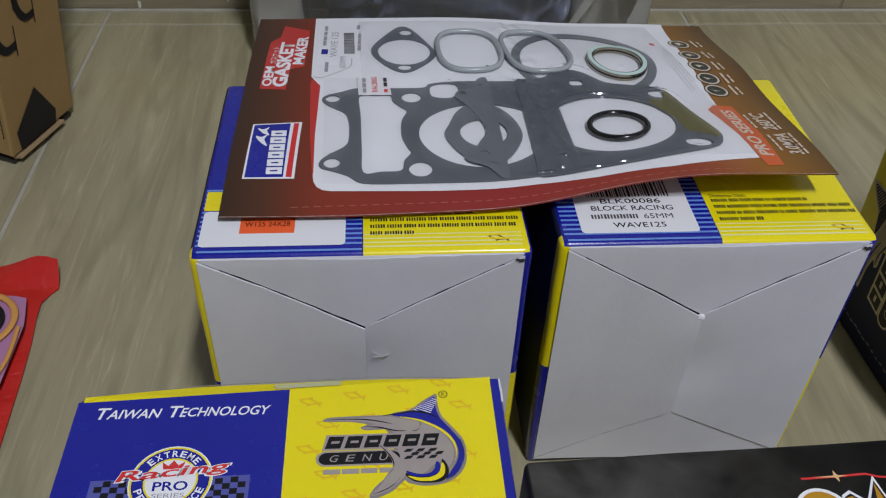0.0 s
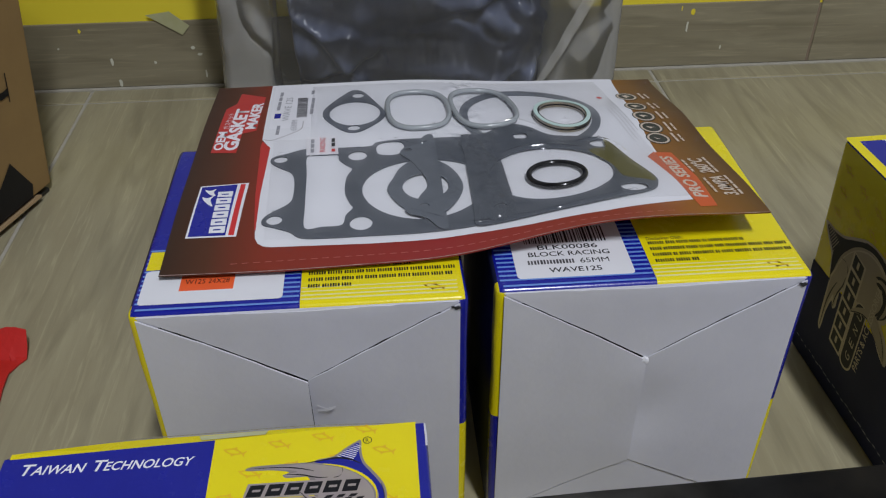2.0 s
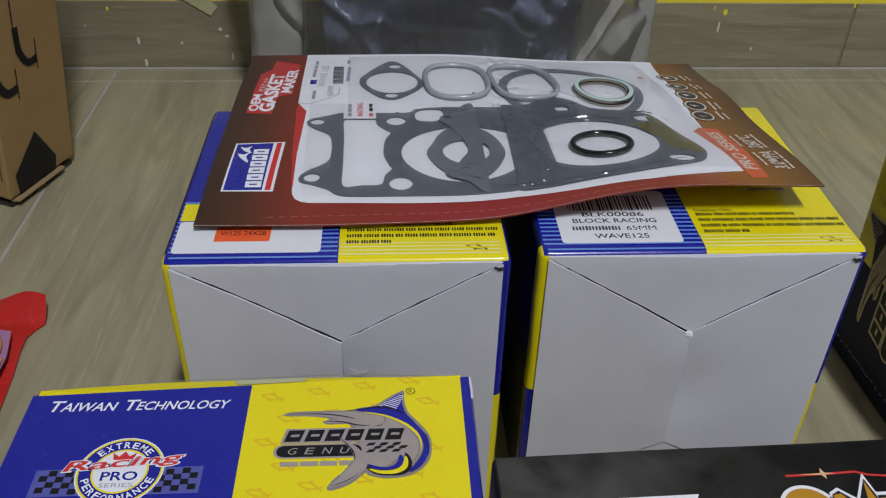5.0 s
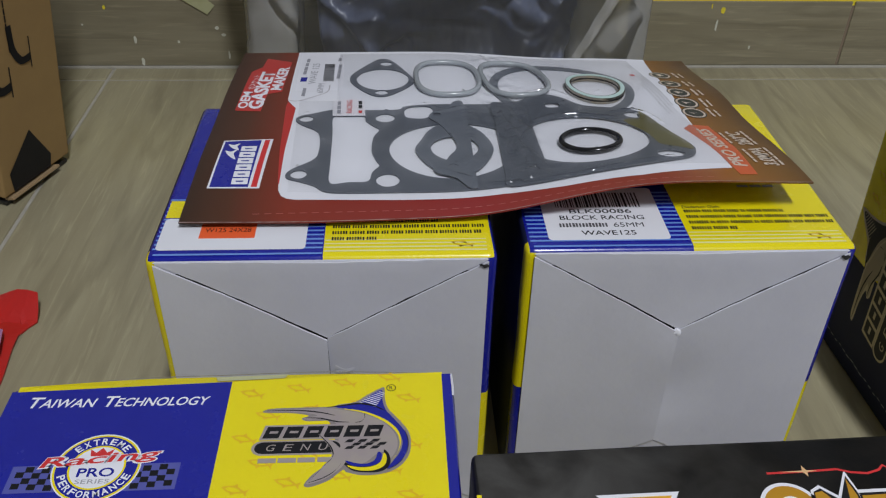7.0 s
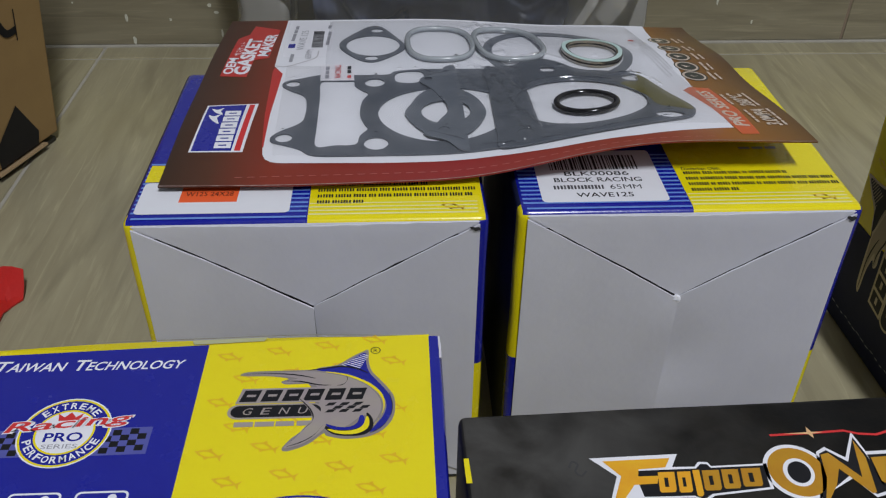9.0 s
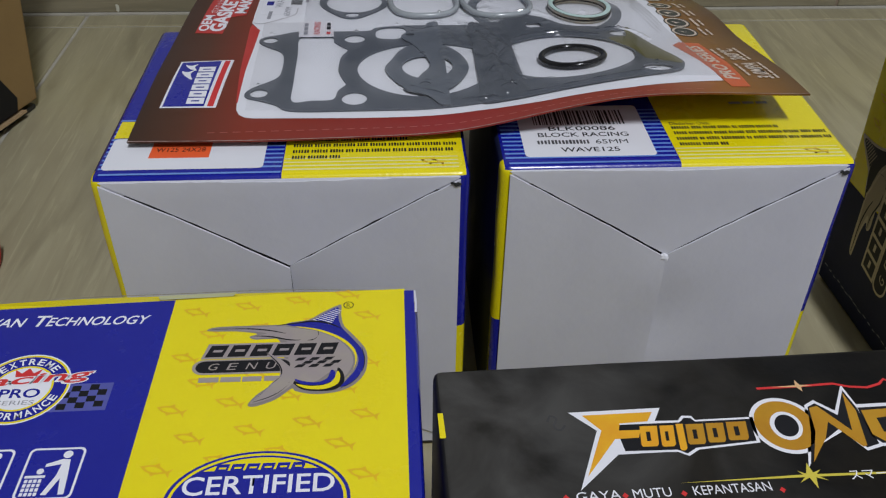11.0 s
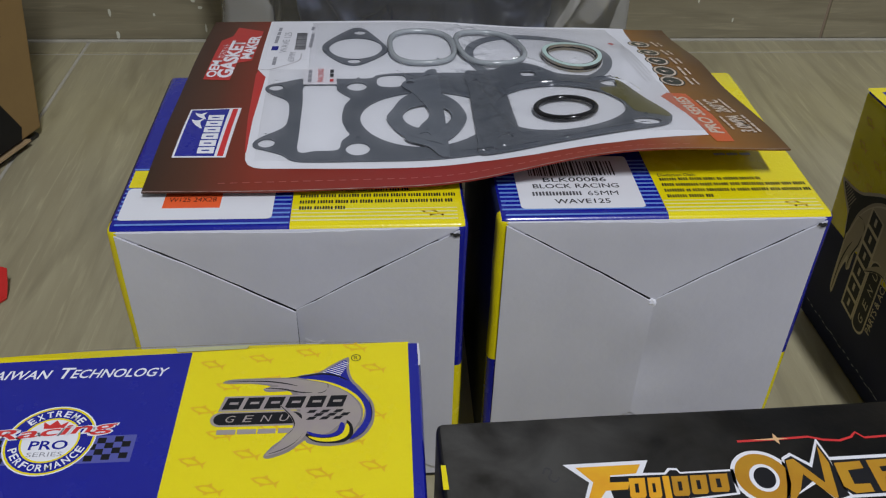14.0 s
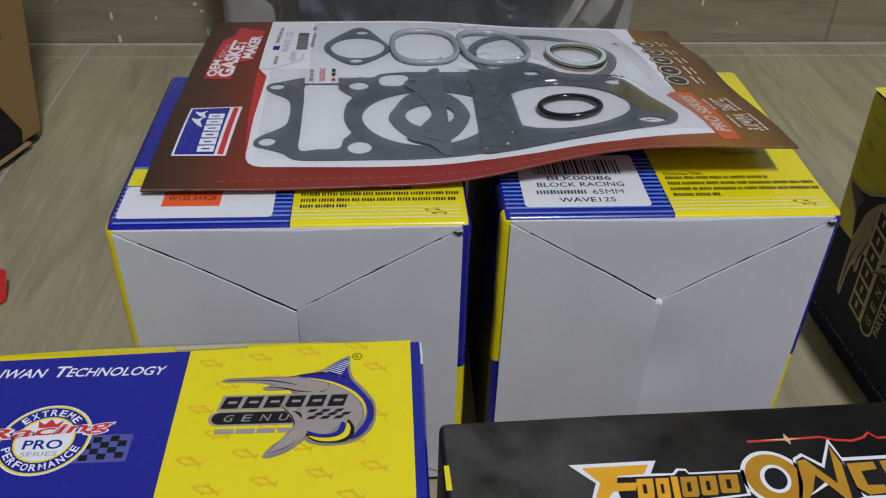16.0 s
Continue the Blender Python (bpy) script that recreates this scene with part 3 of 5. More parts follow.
def name_blocks(fit, z, n, lo, hi, x0, x1, gap=0.16, slant=0.03, slot=True):
    """A brand name as plain slanted blocks."""
    out, step = [], (x1 - x0) / n
    for k in range(n):
        a, b = x0 + k * step, x0 + (k + 1 - gap) * step
        s = slant
        out.append(sheet([fit(a, lo), fit(b, lo), fit(b + s, hi), fit(a + s, hi)], [] if not slot else [[fit(a + 0.22 * step + s * 0.42, lo + 0.42 * (hi - lo)), fit(b - 0.16 * step + s * 0.42, lo + 0.42 * (hi - lo)),
                    fit(b - 0.16 * step + s * 0.62, lo + 0.62 * (hi - lo)), fit(a + 0.22 * step + s * 0.62, lo + 0.62 * (hi - lo))]], z=z))
    return out


def arc_words(words, cx, cy, r, mid, spread, size, z):
    out, n = [], len(words)
    for k, ch in enumerate(words):
        a = mid - spread * (k - (n - 1) / 2) / n
        x, y, turn = cx + r * math.cos(radians(a)), cy + r * math.sin(radians(a)), a - 90
        if spread < 0:
            turn += 180
        w = size * (0.3 if ch == "I" else 0.8)
        c, s = math.cos(radians(turn)), math.sin(radians(turn))
        out.append(lettering(ch, x - c * w / 2 + s * size / 2, y - s * w / 2 - c * size / 2, w, size, turn, z=z, bold=0.02))
    return join(out)


def block_carton(label, m, w, d, h, v_top, v_low, seed, marked):
    """The cylinder-block carton: striped blue and yellow printed lid side, unprinted folded end towards the room."""
    c = thing("carton", label, "box", m, "block cartons")
    # left sides painted navy behind the front wrap, as shade in the gap
    bm, mats = carton_body(w, d, h, BLUE, YELLOW, (YELLOW, BLUE), (BLUE, YELLOW), inner=NAVY_AND_SHADE)
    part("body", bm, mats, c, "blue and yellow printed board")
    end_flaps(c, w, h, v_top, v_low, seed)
    z = h + 0.0004
    pieces("stripe", [sheet(rect(0.0025, 0.0062 + k * 0.0031, w / 2 - 0.0002, 0.0074 + k * 0.0031), z=z) for k in range(13)], STRIPE, c)
    part("front_stripe", sheet(rect(0.0035, 0.0022, w / 2 - 0.0002, 0.0034), z=z), STRIPE, c)
    pieces("pale_stripe", [sheet(rect(w / 2 + 0.0005, 0.0038 + k * 0.0026, w - 0.004, 0.0048 + k * 0.0026 - 0.00012 * k), z=z) for k in range(4)],
         material("pale_yellow_print", (0.82, 0.78, 0.32), 0.33), c)
    x = w / 2 + 0.0032
    if marked:
        part("heading", lettering("Diedarkan Oleh:", x, 0.0305, 0.017, 0.0024, z=z, bold=0.01), INK, c)
    lines = ((0.0272, 0.046, 8), (0.0228, 0.0650, 9), (0.0184, 0.0660, 10), (0.0140, 0.020, 3)) if marked else ((0.0250, 0.046, 8), (0.0206, 0.0655, 9), (0.0162, 0.0635, 10), (0.0118, 0.019, 3))
    for k, (y, length, count) in enumerate(lines):
        fine_pieces("address_bar", small_type(x, y, min(length, w - x - 0.003), 0.0024, count, z, seed * 10 + k), INK, c)
    for cx, cz, size in ((w - 0.0050, h - 0.0042, 0.0014), (w - 0.0068, h - 0.0036, 0.0008)):
        worn = sheet(curve([(cx + size * (1 + 0.35 * math.sin(3 * q + seed)) * math.cos(q), cz + 0.7 * size * (1 + 0.3 * math.cos(5 * q + seed)) * math.sin(q)) for q in (0, 0.9, 1.8, 2.7, 3.6, 4.5, 5.4)], steps=2), thick=0.0003)
        part("worn_corner", stand(worn, Matrix.Translation((0, -0.0019, 0)) @ pose(0, 0, 0, 90)), SHADE_AND_WEAR, c, "frayed brown board corner")
    part("corner_fish", fish(w - 0.014, 0.0085, 0.005, z), OCHRE, c)
    return c


A_BOX = block_carton("blue and yellow cylinder-block carton with a blank orange-marked label", pose(-0.1545, -0.0030, 0), 0.1425, 0.136, 0.1562, 0.1152, 0.0430, 1, False)
z = 0.1562 + 0.0006
part("label", sheet(rect(0.0035, 0.0058, 0.0640, 0.0290, 0.002), z=z), PAPER, A_BOX, "white paper label")
part("yellow_patch", sheet(rect(0.0030, 0.0296, 0.012, 0.043), z=z), YELLOW, A_BOX)
part("orange_sticker", sheet(rect(0.0195, 0.0140, 0.0425, 0.0320), z=z + 0.0002), ORANGE, A_BOX, "orange price sticker")
part("sticker_lettering", lettering("W125 24X28", 0.0215, 0.0185, 0.0190, 0.0032, z=z + 0.0003), INK, A_BOX)
part("crease", stand(ribbon(curve([(0.074, 0.100), (0.078, 0.0975), (0.082, 0.0985), (0.079, 0.0965), (0.074, 0.0968)], False, 4), 0.0007), Matrix.Translation((0, -0.0032, 0)) @ pose(0, 0, 0, 90)), WHITEINK, A_BOX)

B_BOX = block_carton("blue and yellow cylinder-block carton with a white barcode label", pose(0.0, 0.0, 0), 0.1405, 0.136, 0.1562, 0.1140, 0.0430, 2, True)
part("label", sheet(rect(0.0105, 0.0070, 0.0625, 0.0480, 0.002), z=z), PAPER, B_BOX, "white printed barcode label")
rnd, x = random.Random(4), 0.0170
codes = []
while x < 0.0545:
    a = rnd.choice((0.0004, 0.0007, 0.0011))
    codes.append(sheet(rect(x, 0.0320, x + a, 0.0440), z=z + 0.0002))
    x += a + rnd.choice((0.0004, 0.0006, 0.0009))
fine_pieces("barcode", codes, INK, B_BOX)
for words, x0, y0, ww in (("BLK00086", 0.0225, 0.0272, 0.0275), ("BLOCK RACING", 0.0175, 0.0222, 0.0370), ("WAVE125", 0.0250, 0.0105, 0.0235)):
    part("label_line", lettering(words, x0, y0, ww, 0.0034, z=z + 0.0002, bold=0.01), INK, B_BOX)
fine_pieces("name_bar", small_type(0.0165, 0.0166, 0.0225, 0.0031, 1, z + 0.0002, 3), material("faded_black_ink", (0.06, 0.06, 0.065), 0.45), B_BOX)
part("label_line", lettering("65MM", 0.0400, 0.0164, 0.0130, 0.0034, z=z + 0.0002, bold=0.0), INK, B_BOX)
pieces("price_bar", bars(0.1040, 0.0480, 0.0180, 0.0032, 3, 0.1562 + 0.0004, 9), GREYINK, B_BOX)
tear = bmesh.new()
bmesh.ops.create_icosphere(tear, subdivisions=2, radius=0.0022)
for v in tear.verts:
    v.co = Vector((v.co.x * 0.9, v.co.y * 0.5, v.co.z)) + noise.noise_vector(v.co * 900) * 0.0008
part("torn_fibre", stand(tear, Matrix.Translation((0.0695, -0.0028, 0.1128))), WHITEINK, B_BOX, "white torn board fibre")

# the emblem carton in front
CX0, CX1, CY0, CY1, CZ = -0.1800, -0.0345, -0.2130, -0.0745, 0.1570
C_BOX = thing("carton", "blue and yellow emblem-printed carton standing before the block cartons", "box", pose(CX0, CY0, 0))
w, d = CX1 - CX0, CY1 - CY0
bm, mats = carton_body(w, d, CZ, BLUE, YELLOW, (YELLOW, BLUE), (BLUE, YELLOW), BOARD, wobble=0.0003)
part("body", bm, mats, C_BOX, "blue and yellow printed board")


def on_c(px, py):
    return (px - CX0, py - CY0)


z = CZ + 0.0003
lip = curve([(0.003, d - 0.0005), (0.038, d + 0.0036), (0.070, d + 0.0046), (0.105, d + 0.0053), (w - 0.0036, d + 0.0034)], False, 5)
bm = sheet(lip + [(w - 0.0036, d + 0.0030), (0.105, d + 0.0020), (0.0720, d + 0.0004), (0.003, d - 0.0028)], z=CZ + 0.0002, thick=0.0008, fine=0.01)
for v in bm.verts:
    v.co.z -= 0.35 * max(0.0, v.co.y - d + 0.001)
part("rear_lip", bm, YELLOW, C_BOX, "bowed yellow board lip with clear tape")
part("clear_tape", sheet([(0.066, d + 0.0026), (0.090, d + 0.0034), (0.089, d + 0.0016), (0.067, d + 0.0007)], z=CZ + 0.0002), MASKING, C_BOX)
part("frayed_corner", ribbon([(w - 0.0006, d + 0.0022), (w - 0.0003, d - 0.0030), (w - 0.0004, d - 0.0080)], 0.0007, CZ + 0.0005), BOARD, C_BOX, "frayed pale board corner")
part("edge_line", ribbon([(a, b + 0.0002) for a, b in lip], 0.0004, CZ - 0.0012), RAW, C_BOX)
part("yellow_field", sheet([(0.0718, 0.003), (w - 0.0036, 0.003), (w - 0.0036, d + 0.0031), (0.105, d + 0.0022), (0.0718, d + 0.0004)], z=CZ + 0.0002, thick=0.0004), YELLOW, C_BOX)
part("blue_field", sheet([(0.0012, 0.003), (0.0718, 0.003), (0.0718, d + 0.0003), (0.0012, d - 0.0026)], z=z), BLUE, C_BOX)
part("blue_edge", sheet(rect(w - 0.0038, 0.003, w - 0.0008, d + 0.0022), z=CZ + 0.0006, thick=0.0005), BLUE, C_BOX)
for _words, _from, _long, _tall in (("T", 0.0, 0.0042, 0.0047), ("AIWAN", 0.0043, 0.0170, 0.0038), ("T", 0.0238, 0.0042, 0.0047), ("ECHNOLOGY", 0.0282, 0.0293, 0.0038)):
    part("heading", lettering(_words, *on_c(-0.1725 + _from, -0.0846), _long, _tall, slant=0.25, z=z + 0.0004, bold=0.014), WHITEINK, C_BOX)
bx, by = on_c(-0.1430, -0.1095)
for name, r0, r1, mat_, up in (("badge_rim", 0.0130, 0.0126, WHITEINK, 3), ("badge_line", 0.0126, 0.0120, YELLOW, 3), ("badge_ring", 0.0120, 0.0084, BLUE, 3)):
    part(name, sheet(oval(bx, by, r0), [oval(bx, by, r1)], z + 0.0001 * up + 0.0002), mat_, C_BOX)
part("badge_line", sheet(oval(bx, by, 0.0084), [oval(bx, by, 0.0078)], z + 0.0005), YELLOW, C_BOX)
part("badge_field", sheet(oval(bx, by, 0.0078), z=z + 0.0005), WHITEINK, C_BOX)
part("badge_lettering", arc_words("EXTREME", bx, by, 0.0101, 90, 105, 0.0024, z + 0.0007), WHITEINK, C_BOX)
part("badge_lettering", arc_words("PERFORMANCE", bx, by, 0.0101, 270, -150, 0.0024, z + 0.0007), WHITEINK, C_BOX)
part("badge_lettering", lettering("PRO", bx - 0.0052, by - 0.0036, 0.0108, 0.0034, z=z + 0.0007, bold=0.02), BLUE, C_BOX)
part("badge_lettering", lettering("SERIES", bx - 0.0050, by - 0.0061, 0.0100, 0.0016, z=z + 0.0007), GREYINK, C_BOX)
part("crown", sheet([(bx - 0.003, by + 0.0043), (bx + 0.003, by + 0.0043), (bx + 0.0036, by + 0.0071), (bx + 0.0016, by + 0.0056), (bx, by + 0.0076), (bx - 0.0016, by + 0.0056), (bx - 0.0036, by + 0.0071)], z=z + 0.0007), REDINK, C_BOX)
part("script_shadow", lettering("Racing", bx - 0.0180, by - 0.0016, 0.0350, 0.0056, turn=5, slant=0.5, z=z + 0.0008, bold=0.07), WHITEINK, C_BOX)
part("script_lettering", lettering("Racing", bx - 0.0176, by - 0.0012, 0.0342, 0.0050, turn=5, slant=0.5, z=z + 0.0010, bold=0.012), REDINK, C_BOX)
for side in (-1, 1):
    near, far = bx + side * 0.0090, bx + side * 0.0246
    part("flag_panel", sheet([(min(near, far), by - 0.0090), (max(near, far), by - 0.0088), (max(near, far), by + 0.0012), (min(near, far), by + 0.0010)], z=z + 0.00025), FLAGBLUE, C_BOX)
    flag = []
    for a in range(6):
        for b in range(4):
            if (a + b) % 2:
                fx, fy = bx + side * (0.0100 + a * 0.0024) - 0.0010, by - 0.0085 + b * 0.0021 + a * 0.0002
                flag.append(sheet(rect(fx, fy, fx + 0.0024, fy + 0.0021), z=z + 0.0009 - 0.0005))
    fine_pieces("chequered_flag", flag, INK, C_BOX)
for k in range(2):
    ix, iy = on_c(-0.1335 - 0.0175 * k, -0.1465)
    part("care_icon", sheet(rect(ix, iy, ix + 0.0140, iy + 0.0158, 0.0016), [rect(ix + 0.0006, iy + 0.0006, ix + 0.0134, iy + 0.0152, 0.0012)], z + 0.0004), WHITEINK, C_BOX)
    fine_pieces("bin_icon", [sheet(rect(ix + 0.0014 + 0.0011 * q, iy + 0.0012 + 0.0013 * r, ix + 0.0022 + 0.0011 * q, iy + 0.0022 + 0.0013 * r), z=z + 0.0004) for q in range(4) for r in range(4)], WHITEINK, C_BOX)
    part("bin_icon", sheet(rect(ix + 0.0011, iy + 0.0065, ix + 0.0060, iy + 0.0073), z=z + 0.0004), WHITEINK, C_BOX)
    part("bin_icon", sheet(oval(ix + 0.0044, iy + 0.0085, 0.0009, n=10), z=z + 0.0004), WHITEINK, C_BOX)
    part("bin_icon", sheet(oval(ix + 0.0098, iy + 0.0136, 0.0012, n=12), z=z + 0.0004), WHITEINK, C_BOX)
    part("bin_icon", sheet([(ix + 0.0052, iy + 0.0108), (ix + 0.0090, iy + 0.0122), (ix + 0.0108, iy + 0.0120), (ix + 0.0114, iy + 0.0076), (ix + 0.0120, iy + 0.0014), (ix + 0.0106, iy + 0.0014), (ix + 0.0098, iy + 0.0062),
                            (ix + 0.0078, iy + 0.0014), (ix + 0.0064, iy + 0.0014), (ix + 0.0086, iy + 0.0072), (ix + 0.0090, iy + 0.0106), (ix + 0.0052, iy + 0.0098)], z=z + 0.0004), WHITEINK, C_BOX)
pieces("fish_print", [fish(*on_c(-0.1010 + 0.0150 * a + 0.0062 * (b % 2), -0.0800 - 0.0098 * b + 0.0022 * a), 0.0042, z) for a in range(5) for b in range(12) if -0.1010 + 0.0150 * a + 0.0062 * (b % 2) < -0.042], OCHRE, C_BOX)
fit_c = lambda a, b: on_c(-0.0965 + 0.0465 * a, -0.1185 + 0.0400 * b)
swordfish(C_BOX, fit_c, z + 0.0004, SILVER, INK, BLUE, material("grey_rim_print", (0.25, 0.22, 0.21), 0.3), YELLOW)
pieces("name_rim", name_blocks(fit_c, z + 0.0010, 6, 0.452, 0.605, 0.005, 0.82, 0.0, 0.03, False), SILVER, C_BOX)
pieces("name_shape", name_blocks(fit_c, z + 0.0011, 6, 0.470, 0.588, 0.025, 0.835, 0.20), INK, C_BOX)
part("pill_rim", sheet([fit_c(a, b) for a, b in rect(-0.035, 0.300, 0.56, 0.446, 0.07)], z=z + 0.0006), SILVER, C_BOX)
part("pill", sheet([fit_c(a, b) for a, b in rect(-0.015, 0.316, 0.55, 0.432, 0.055)], z=z + 0.0007), INK, C_BOX)
for k, ch in enumerate("GENU"):
    px, py = fit_c(0.055 + 0.115 * k, 0.342)
    part("pill_letter", lettering(ch, px, py, 0.0026, 0.0026, slant=0.3, z=z + 0.0008), SILVER, C_BOX)
fine_pieces("chequer", [sheet([fit_c(a, b) for a, b in ((0.575 + 0.085 * i + 0.045 * (j % 2), 0.345 + 0.034 * j), (0.625 + 0.085 * i + 0.045 * (j % 2), 0.347 + 0.034 * j), (0.648 + 0.085 * i + 0.045 * (j % 2), 0.377 + 0.034 * j), (0.598 + 0.085 * i + 0.045 * (j % 2), 0.375 + 0.034 * j))], z=z + 0.0008) for i in range(3) for j in range(3)], INK, C_BOX)
pieces("small_bar", bars(*fit_c(0.02, 0.225), 0.0240, 0.0030, 4, z + 0.0008, 6), SILVER, C_BOX)
rx_, ry_ = on_c(-0.0553, -0.0785)
part("registered_mark", join([sheet(oval(rx_, ry_, 0.0016), [oval(rx_, ry_, 0.0013)], z + 0.0003), lettering("R", rx_ - 0.0006, ry_ - 0.0008, 0.0012, 0.0016, z=z + 0.0003)]), INK, C_BOX)
ox, oy = on_c(-0.0750, -0.1490)
part("seal", sheet(oval(ox, oy, 0.0225, 0.0150, 48), z=z + 0.0004), BLUE, C_BOX)
part("seal_line", sheet(oval(ox, oy, 0.0216, 0.0143, 48), [oval(ox, oy, 0.0208, 0.0136, 48)], z + 0.0005), YELLOW, C_BOX)
part("seal_crescent", sheet([p for p in oval(ox, oy, 0.0200, 0.0130, 48) if p[1] > oy + 0.0080], z=z + 0.0005), YELLOW, C_BOX)
pieces("seal_name", name_blocks(lambda a, b: (ox - 0.0115 + 0.0225 * a, oy + 0.0086 + 0.0026 * b), z + 0.0007, 6, 0, 1, 0, 1), BLUE, C_BOX)
part("seal_lettering", lettering("CERTIFIED", ox - 0.0185, oy + 0.0020, 0.0370, 0.0056, z=z + 0.0006, bold=0.012), WHITEINK, C_BOX)
part("seal_lettering", lettering("Quality Products", ox - 0.0110, oy - 0.0040, 0.0220, 0.0034, z=z + 0.0006), YELLOW, C_BOX)

# the black carton
DX0, DX1, DY0, DY1, DZ = -0.0310, 0.1750, -0.2150, -0.1068, 0.1570
D_BOX = thing("carton", "black carton with gold jagged title print on top", "box", pose(DX0, DY1, 0, 0, 0, 1.7))
w, d = DX1 - DX0, DY1 - DY0
bm, mats = carton_body(w, d, DZ, SMOKE, SMOKE, (BLACKBOX, BLACKBOX), (BLACKBOX, BLACKBOX), BLACKBOX, r=0.0022, wobble=0.0004)
part("body", stand(bm, Matrix.Translation((0, -d, 0))), mats, D_BOX, "matt black printed board")
part("yellow_side_mark", sheet([(0.0002, -0.025), (0.0018, -0.025), (0.0016, -0.0165), (0.0002, -0.0165)], z=DZ + 0.0003), YELLOW, D_BOX)
_dm = pose(DX0, DY1, 0, 0, 0, 1.7).inverted()


def on_d(px, py):
    q = _dm @ Vector((px / 1000, py / 1000, 0))
    return (q.x, q.y)


def d_shape(name, points, mat_, level, holes=()):
    return part(name, sheet([on_d(*p) for p in points], [[on_d(*p) for p in h] for h in holes], DZ + 0.0003 + 0.0002 * level), mat_, D_BOX)


bolt_white = [(4.5, -124.5), (29.5, -123.8), (27.0, -128.3), (33.2, -128.4), (34.6, -126.8), (37.2, -127.0), (37.8, -128.4), (53.5, -128.0), (52.6, -136.7), (36, -138.3), (33, -140.2), (30.5, -138.8), (28, -138.7), (15.0, -139.0), (3.5, -149.5), (11.0, -131.0)]
d_shape("title_outline", bolt_white, WHITEINK, 0)
d_shape("title_bolt", [(8.0, -125.7), (27.0, -125.2), (25.0, -128.4), (17.5, -128.8), (16.8, -131.2), (22.5, -131.2), (21.5, -133.8), (15.2, -134.0), (6.0, -145.5), (12.2, -131.0)], GOLD, 2)
d_shape("title_shadow", [(16, -129.3), (33.4, -129.1), (35, -127.6), (36.8, -127.7), (37.6, -129.0), (52.4, -128.7), (51.8, -136.1), (35.5, -137.7), (32.8, -139.4), (30.5, -138.1), (17, -138.0)], INK, 1)
d_shape("title_shadow", [(83.0, -126.0), (111.2, -125.2), (111.2, -137.6), (84.4, -138.2), (82.6, -136.0)], INK, 1)
for k, (a, b, top, low) in enumerate(((21.6, 26.2, -130.0, -136.8), (26.9, 30.6, -130.0, -137.0), (31.3, 33.2, -129.6, -138.4), (33.9, 38.6, -129.8, -136.6), (39.3, 44.0, -129.7, -136.2), (44.8, 50.2, -129.5, -135.7))):
    mid_, wide = (top + low) / 2, b - a
    slot = [(a + 0.38 * wide, mid_ - 1.6), (a + 0.62 * wide, mid_ - 1.6), (a + 0.62 * wide + 0.4, mid_ + 1.5), (a + 0.38 * wide + 0.4, mid_ + 1.5)]
    d_shape("title_block", [(a + 0.3, low), (b - 0.6, low), (b, low + 0.8), (b + 0.9, top), (a + 0.9, top), (a, low + 0.6)], GOLD if k < 3 else BRONZE, 2, [slot] if wide > 3 else [])
d_shape("title_outline", oval(61.2, -131.2, 9.2, 9.6), WHITEINK, 0)
d_shape("title_outline", [(69, -124.5), (72, -122.8), (76.5, -126.8), (82.0, -117.5), (83.2, -124.8), (112, -124.0), (112, -138.6), (84, -139.2), (79.4, -140.5), (75.5, -134.0), (68, -138.0), (62, -145.2), (66, -134)], WHITEINK, 0)
d_shape("title_shadow", [(69.6, -125.2), (72.0, -124.0), (76.6, -128.4), (81.6, -119.6), (82.8, -126.0), (83.4, -138.4), (79.7, -139.5), (75.4, -132.8), (68.9, -137.2), (63.0, -144.2), (67.0, -134.0)], INK, 1)
d_shape("title_ring", oval(61.2, -131.2, 8.0, 8.4), BRONZE, 1, [oval(61.4, -131.4, 4.2, 4.9, turn=-0.3)])
d_shape("title_hole", oval(61.4, -131.4, 4.2, 4.9, turn=-0.3), WHITEINK, 1)
d_shape("title_hole", oval(61.5, -131.4, 3.1, 3.8, turn=-0.3), INK, 2)
d_shape("title_bolt", [(69.8, -125.6), (72.2, -125.0), (78.2, -133.8), (81.2, -120.5), (82.2, -127), (80.0, -138.8), (78.8, -139.2), (73.0, -130.6), (70.2, -136.0), (64.0, -143.6), (68.4, -133.6)], BRONZE, 2)
d_shape("title_block", [(83.6, -127.0), (91.5, -126.6), (91.5, -129.2), (86.6, -129.8), (86.4, -134.6), (91, -134.6), (91, -137.4), (85.5, -137.8), (83.0, -135.2)], BRONZE, 2)
d_shape("title_block", [(93.4, -126.4), (102.0, -126.0), (102.0, -128.4), (96.4, -128.8), (96.4, -130.6), (101, -130.6), (101, -132.6), (96.4, -132.6), (96.4, -134.8), (102, -134.8), (102, -137.2), (93.2, -137.4)], BRONZE, 2)
pulse = [(58, -118.0), (70, -117.6), (80, -117.0), (84, -118.3), (89, -118.8), (93, -117.6), (95, -115.8), (97, -118.0), (110, -117.2)]
part("red_line", ribbon([on_d(*p) for p in pulse], 0.0008, DZ + 0.0004), REDINK, D_BOX)
spark = material("pale_spark_print", (0.72, 0.45, 0.22), 0.4)
d_shape("spark", [(62, -117.6), (69.2, -117.2), (69.7, -115.2), (70.6, -117.1), (74, -117.4), (70.7, -117.8), (70.4, -119.6), (69.3, -117.9)], spark, 1)
glint = material("yellow_glint_print", (0.62, 0.52, 0.06), 0.4)
d_shape("glint", [(28, -148.4), (60, -147.2), (96, -147.2), (110, -147.6), (60, -148.0)], glint, 1)
